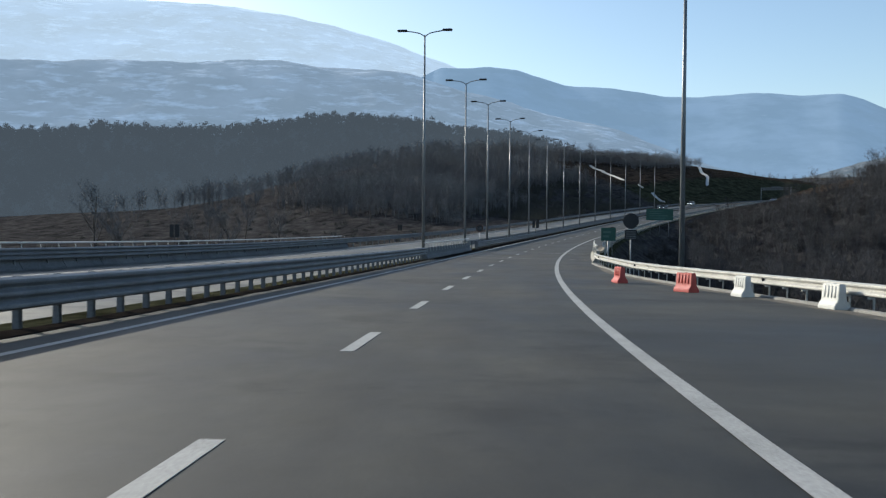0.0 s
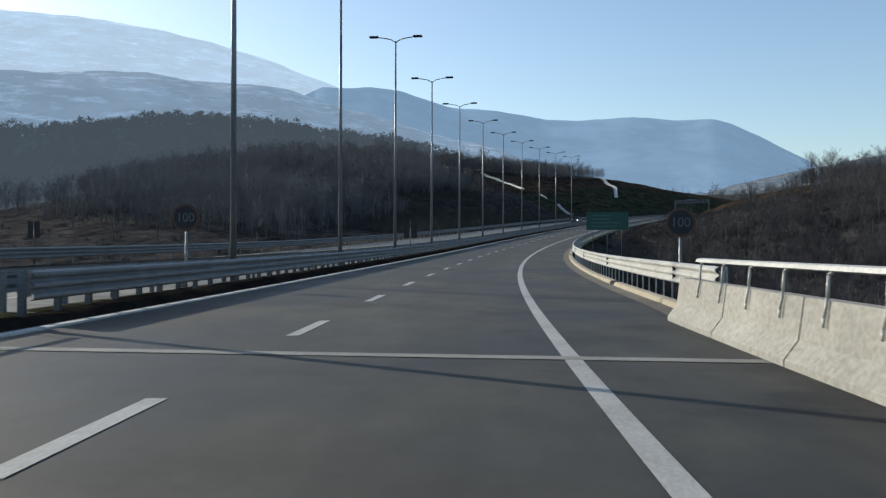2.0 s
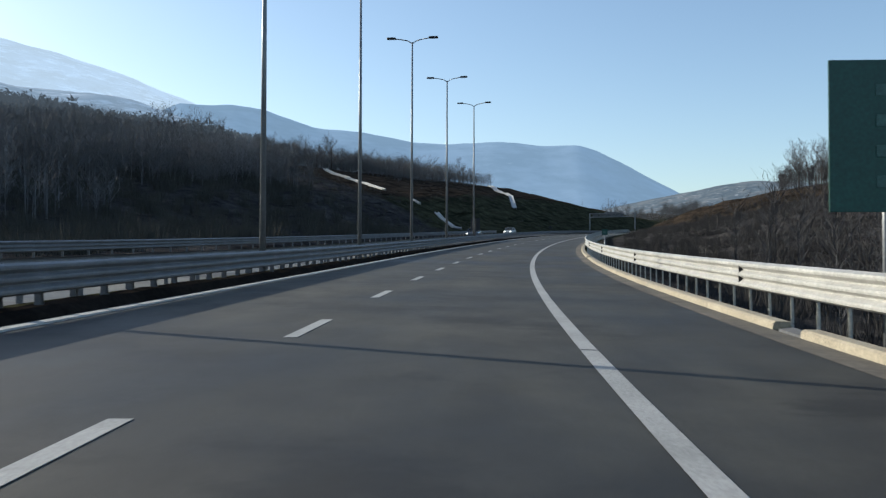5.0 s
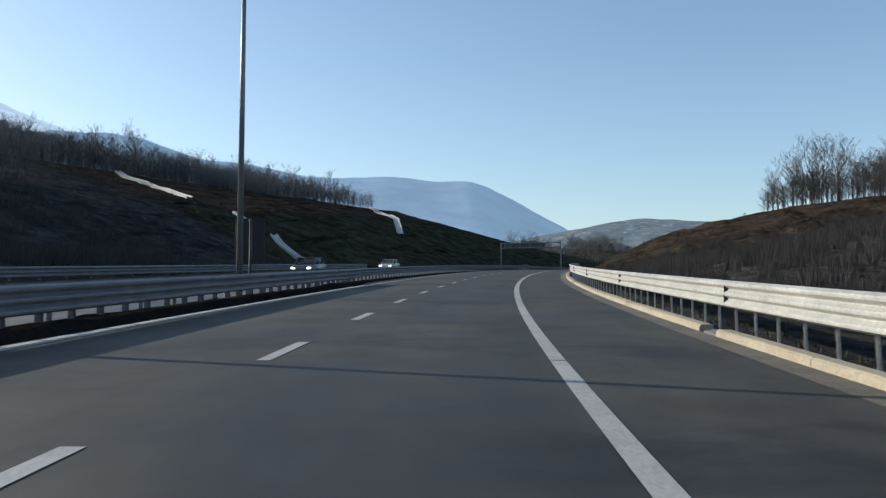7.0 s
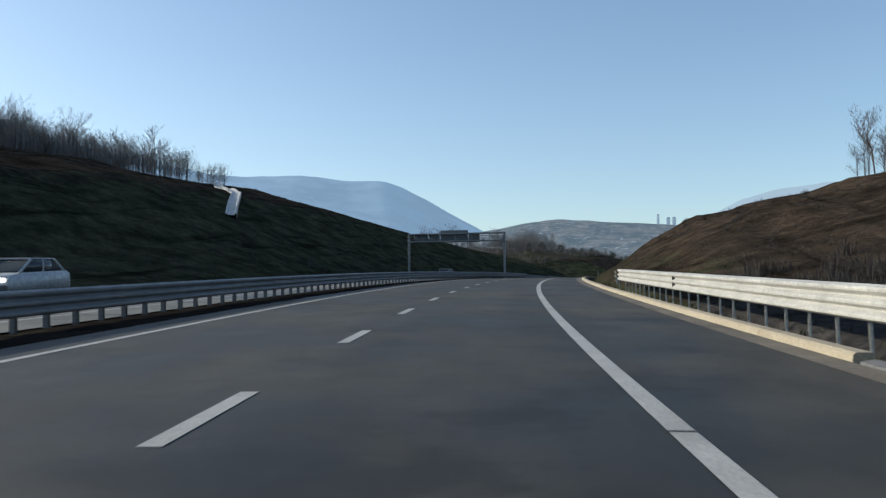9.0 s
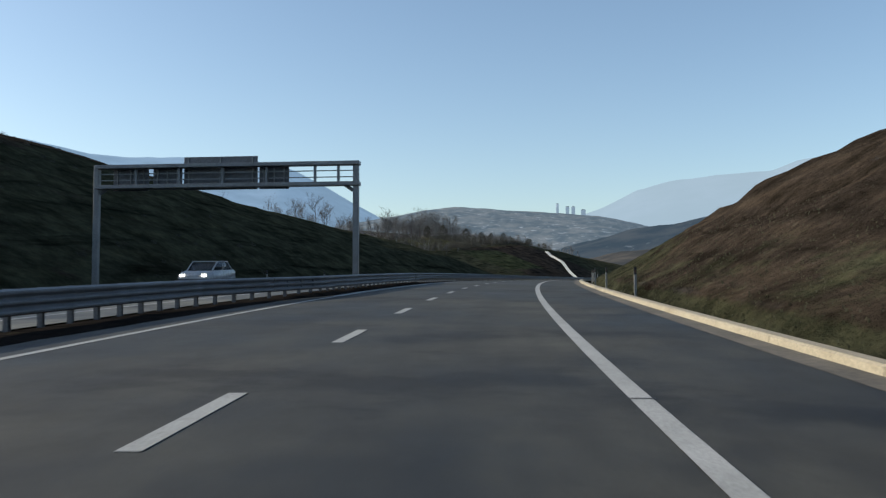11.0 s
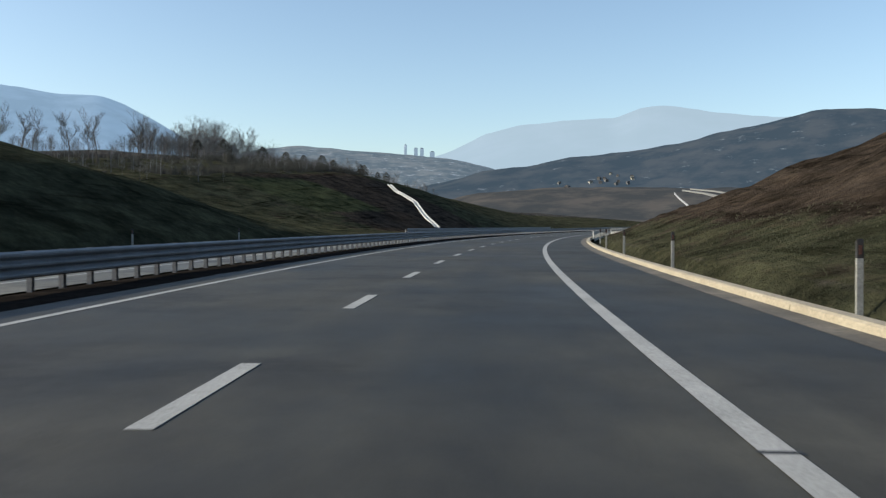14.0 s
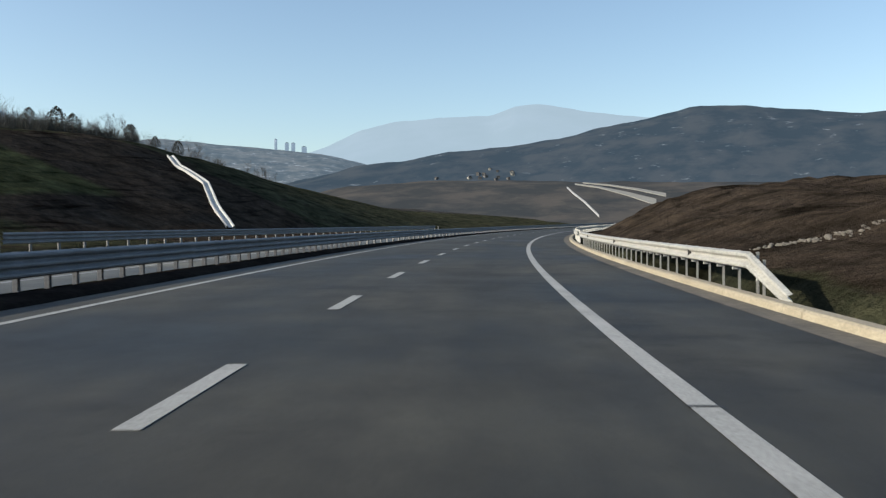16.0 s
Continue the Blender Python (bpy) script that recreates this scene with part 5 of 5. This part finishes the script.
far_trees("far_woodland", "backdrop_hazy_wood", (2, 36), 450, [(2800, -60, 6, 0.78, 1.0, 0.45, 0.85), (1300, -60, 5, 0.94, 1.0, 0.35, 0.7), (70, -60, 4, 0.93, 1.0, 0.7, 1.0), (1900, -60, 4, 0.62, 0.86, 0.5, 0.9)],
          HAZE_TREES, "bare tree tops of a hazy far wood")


def evergreen(s, u, height, label):
    """A dense dark evergreen: a short trunk and a rounded crown of many small leaf clumps."""
    rng = random.Random(int(s * 10))
    t = empty("evergreen_tree", pose(*on_land(s, u, -0.1)), label, "tree", "dark evergreens")
    bm = bmesh.new()
    part("trunk", tube(bm, (0, 0, -0.3), (0.05, 0, height * 0.6), height * 0.035, height * 0.015, 6), BARK, t)
    bm = bmesh.new()
    for _ in range(900):
        z = rng.uniform(0.12, 1.0)
        r = height * 0.38 * math.sin(math.pi * (0.15 + 0.85 * z)) ** 0.7 * rng.uniform(0.5, 1.08) if z < 0.98 else 0.05
        a = rng.uniform(0, 6.28)
        c = Vector((r * math.cos(a), r * math.sin(a), height * z))
        d = Vector((rng.gauss(0, 1), rng.gauss(0, 1), rng.gauss(0.3, 0.8))).normalized() * height * 0.055
        e = Vector((rng.gauss(0, 1), rng.gauss(0, 1), rng.gauss(0, 1))).normalized() * height * 0.03
        bm.faces.new([bm.verts.new(q) for q in (c - e, c + e, c + d)])
    part("crown", bm, SCRUB, t)


for s, u, h in ((704, -57, 2.6), (708, -60, 2.9), (712, -62, 2.4), (700, -66, 3.8), (694, -78, 4.2), (688, -84, 5.0), (684, -88, 4.4), (698, -62, 3.0), (691, -70, 3.4), (702, -72, 3.2), (706, -54.5, 1.8), (718, -58, 2.6)):
    evergreen(s, u, h, "dense dark evergreen tree on the crest of a hill")


def rubble(points):
    """A low line of broken stones dumped on bare earth."""
    heap = empty("rubble_heap", pose(*on_land(*points[0])), "low line of pale broken stones on bare brown earth", "rubble")
    inv = heap.matrix_world.inverted()
    rng = random.Random(21)
    shapes = []
    for _ in range(4):
        bm = bmesh.new()
        bmesh.ops.create_icosphere(bm, subdivisions=1, radius=0.5)
        for v in bm.verts:
            v.co *= rng.uniform(0.55, 1.2)
            v.co.z *= 0.7
        me = mesh_of("stone", bm)
        me.materials.append(STONE)
        shapes.append(me)
    (sa, ua), (sb, ub) = points
    for _ in range(150):
        f = rng.random()
        p = on_land(sa + (sb - sa) * f + rng.gauss(0, 0.16), ua + (ub - ua) * f + rng.gauss(0, 0.14), 0.02)
        k = rng.uniform(0.05, 0.1) if rng.random() < 0.6 else rng.uniform(0.1, 0.2)
        part("stone", shapes[rng.randrange(4)], None, heap, at_=inv @ pose(*p, rng.uniform(-30, 30), rng.uniform(-30, 30), rng.uniform(0, 360)) @ Matrix.Scale(k, 4))


rubble([(612.5, 9.5), (606.5, 12.2)])


# ---------------------------------------------------------------- grass on the verges
def verge(n, areas):
    rng = np.random.default_rng(3)
    vs, fs = [], []
    for share, s0, s1, u0, u1, h0, h1 in areas:
        for _ in range(int(n * share)):
            s, u = rng.uniform(s0, s1), u0 + (u1 - u0) * rng.random() ** 1.6
            c = on_land(s, u)
            h = rng.uniform(h0, h1)
            for _ in range(3):
                a = rng.uniform(0, 6.28)
                dx, dy = math.cos(a) * 0.02, math.sin(a) * 0.02
                lx, ly = rng.normal(0, 0.35, 2) * h
                k = len(vs)
                vs += [(c[0] - dx, c[1] - dy, c[2] - 0.02), (c[0] + dx, c[1] + dy, c[2] - 0.02), (c[0] + lx, c[1] + ly, c[2] + h)]
                fs.append((k, k + 1, k + 2))
    joined("grass", vs, fs, GRASS, "short dull winter grass on the verge", "grass")


verge(15000, [(0.75, 350, 600, 7.1, 13, 0.03, 0.08), (0.25, 85, 350, 7.4, 10, 0.06, 0.2)])


# ---------------------------------------------------------------- silos and houses on the far plateau
def silo_group():
    x0, y0 = 154 + 2600 * math.sin(radians(40.4)), 414 + 2600 * math.cos(radians(40.4))
    base = 15 + 2600 * math.tan(radians(5.43))
    for dx, h, r in ((-24, 36, 4.0), (2, 27, 5.4), (17, 27, 5.4), (43, 18, 7)):
        g = empty("silo", pose(x0 + dx, y0 - dx * 0.6, base - 6), "distant grey concrete silo on a plateau", "silo", "silos")
        bm = bmesh.new()
        # ridge materials, so the silos carry haze emission too
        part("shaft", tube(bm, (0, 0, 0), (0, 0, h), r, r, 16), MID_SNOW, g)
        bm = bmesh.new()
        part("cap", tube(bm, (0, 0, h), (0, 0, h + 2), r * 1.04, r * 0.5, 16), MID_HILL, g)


silo_group()


def house(x, y, z, w, d, h, turn, k):
    b = empty("house", pose(x, y, z, 0, 0, turn), "small pale distant house with a pitched roof", "house", "houses of a far village")
    bm = bmesh.new()
    part("wall", box(bm, -w / 2, w / 2, -d / 2, d / 2, -3, h), HOUSE if k % 4 else CONCRETE, b)
    bm = bmesh.new()
    part("roof", extrude(bm, [(-w / 2 - 0.4, h), (w / 2 + 0.4, h), (0, h + w * 0.3)], -d / 2 - 0.4, d / 2 + 0.4), ROOF, b)
    for i in (-1, 1):
        bm = bmesh.new()
        part("window", box(bm, i * w * 0.22 - 0.3, i * w * 0.22 + 0.3, -d / 2 - 0.06, -d / 2 + 0.05, 0.6, 1.3), GLASS, b)


bpy.context.view_layer.update()
vil = random.Random(8)
hill = bpy.data.objects["backdrop_wooded_hill"]
for k in range(15):
    a, f = radians(vil.gauss(52.4, 1.5)), vil.gauss(0.85, 0.014)
    x, y = 193 + 1400 * f * math.sin(a), 458 + 1400 * f * math.cos(a)
    hit, p, _, _ = hill.ray_cast(Vector((x, y, 400)), Vector((0, 0, -1)))
    if hit:
        house(p.x, p.y, p.z, vil.uniform(2.6, 5.5), vil.uniform(4, 8), vil.uniform(1.8, 3), math.degrees(-a) + vil.uniform(-30, 30), k)


# ---------------------------------------------------------------- the motorway where it comes out again, far off
def far_strip(name, eye, course, thick, mat, label, category):
    """A pale band that lies on the far slope; course: bearing and height in degrees, seen from the eye."""
    slope = bpy.data.objects["backdrop_valley_slope"]
    knots = np.array(course)
    bm = bmesh.new()
    rows = []
    for f in np.linspace(0, len(course) - 1, 25):
        a, e, w = [float(np.interp(f, np.arange(len(course)), knots[:, k])) for k in range(3)]
        row = []
        for off in (-w / 2, w / 2):
            t = radians(e + off)
            hit, p, n, _ = slope.ray_cast(Vector(eye), Vector((math.cos(t) * math.sin(radians(a)), math.cos(t) * math.cos(radians(a)), math.sin(t))))
            if hit:
                row.append(p + Vector((0, 0, 0.35)))
        if len(row) == 2:
            rows.append([bm.verts.new(row[0]), bm.verts.new(row[1]), bm.verts.new(row[1] - Vector((0, 0, thick))), bm.verts.new(row[0] - Vector((0, 0, thick)))])
    for q, r in zip(rows, rows[1:]):
        for k in range(4):
            bm.faces.new((q[k], q[(k + 1) % 4], r[(k + 1) % 4], r[k]))
    bmesh.ops.recalc_face_normals(bm, faces=bm.faces)
    tagged(finish(new(name, mesh_of(name, bm)), mat), label, category, kind="structure")


BEND = (250, 509, 17.3)
far_strip("road_far_lower", BEND, [(58.7, 3.52, 0.06), (60.2, 3.3, 0.09), (62.0, 2.86, 0.22), (63.8, 2.3, 0.4)], 0.6, CONCRETE, "distant sunlit carriageway on a slope", "road")
far_strip("road_far_upper", BEND, [(59.2, 3.6, 0.05), (60.9, 3.42, 0.07), (62.7, 3.12, 0.12), (64.4, 2.75, 0.2)], 0.6, CONCRETE, "distant sunlit carriageway on a slope", "road")
far_strip("channel_far", BEND, [(58.2, 3.32, 0.09), (58.6, 2.95, 0.1), (59.3, 2.4, 0.12), (60.25, 1.45, 0.14)], 0.6, CHANNEL, "distant pale drainage channel on a brown slope", "drainage channel")
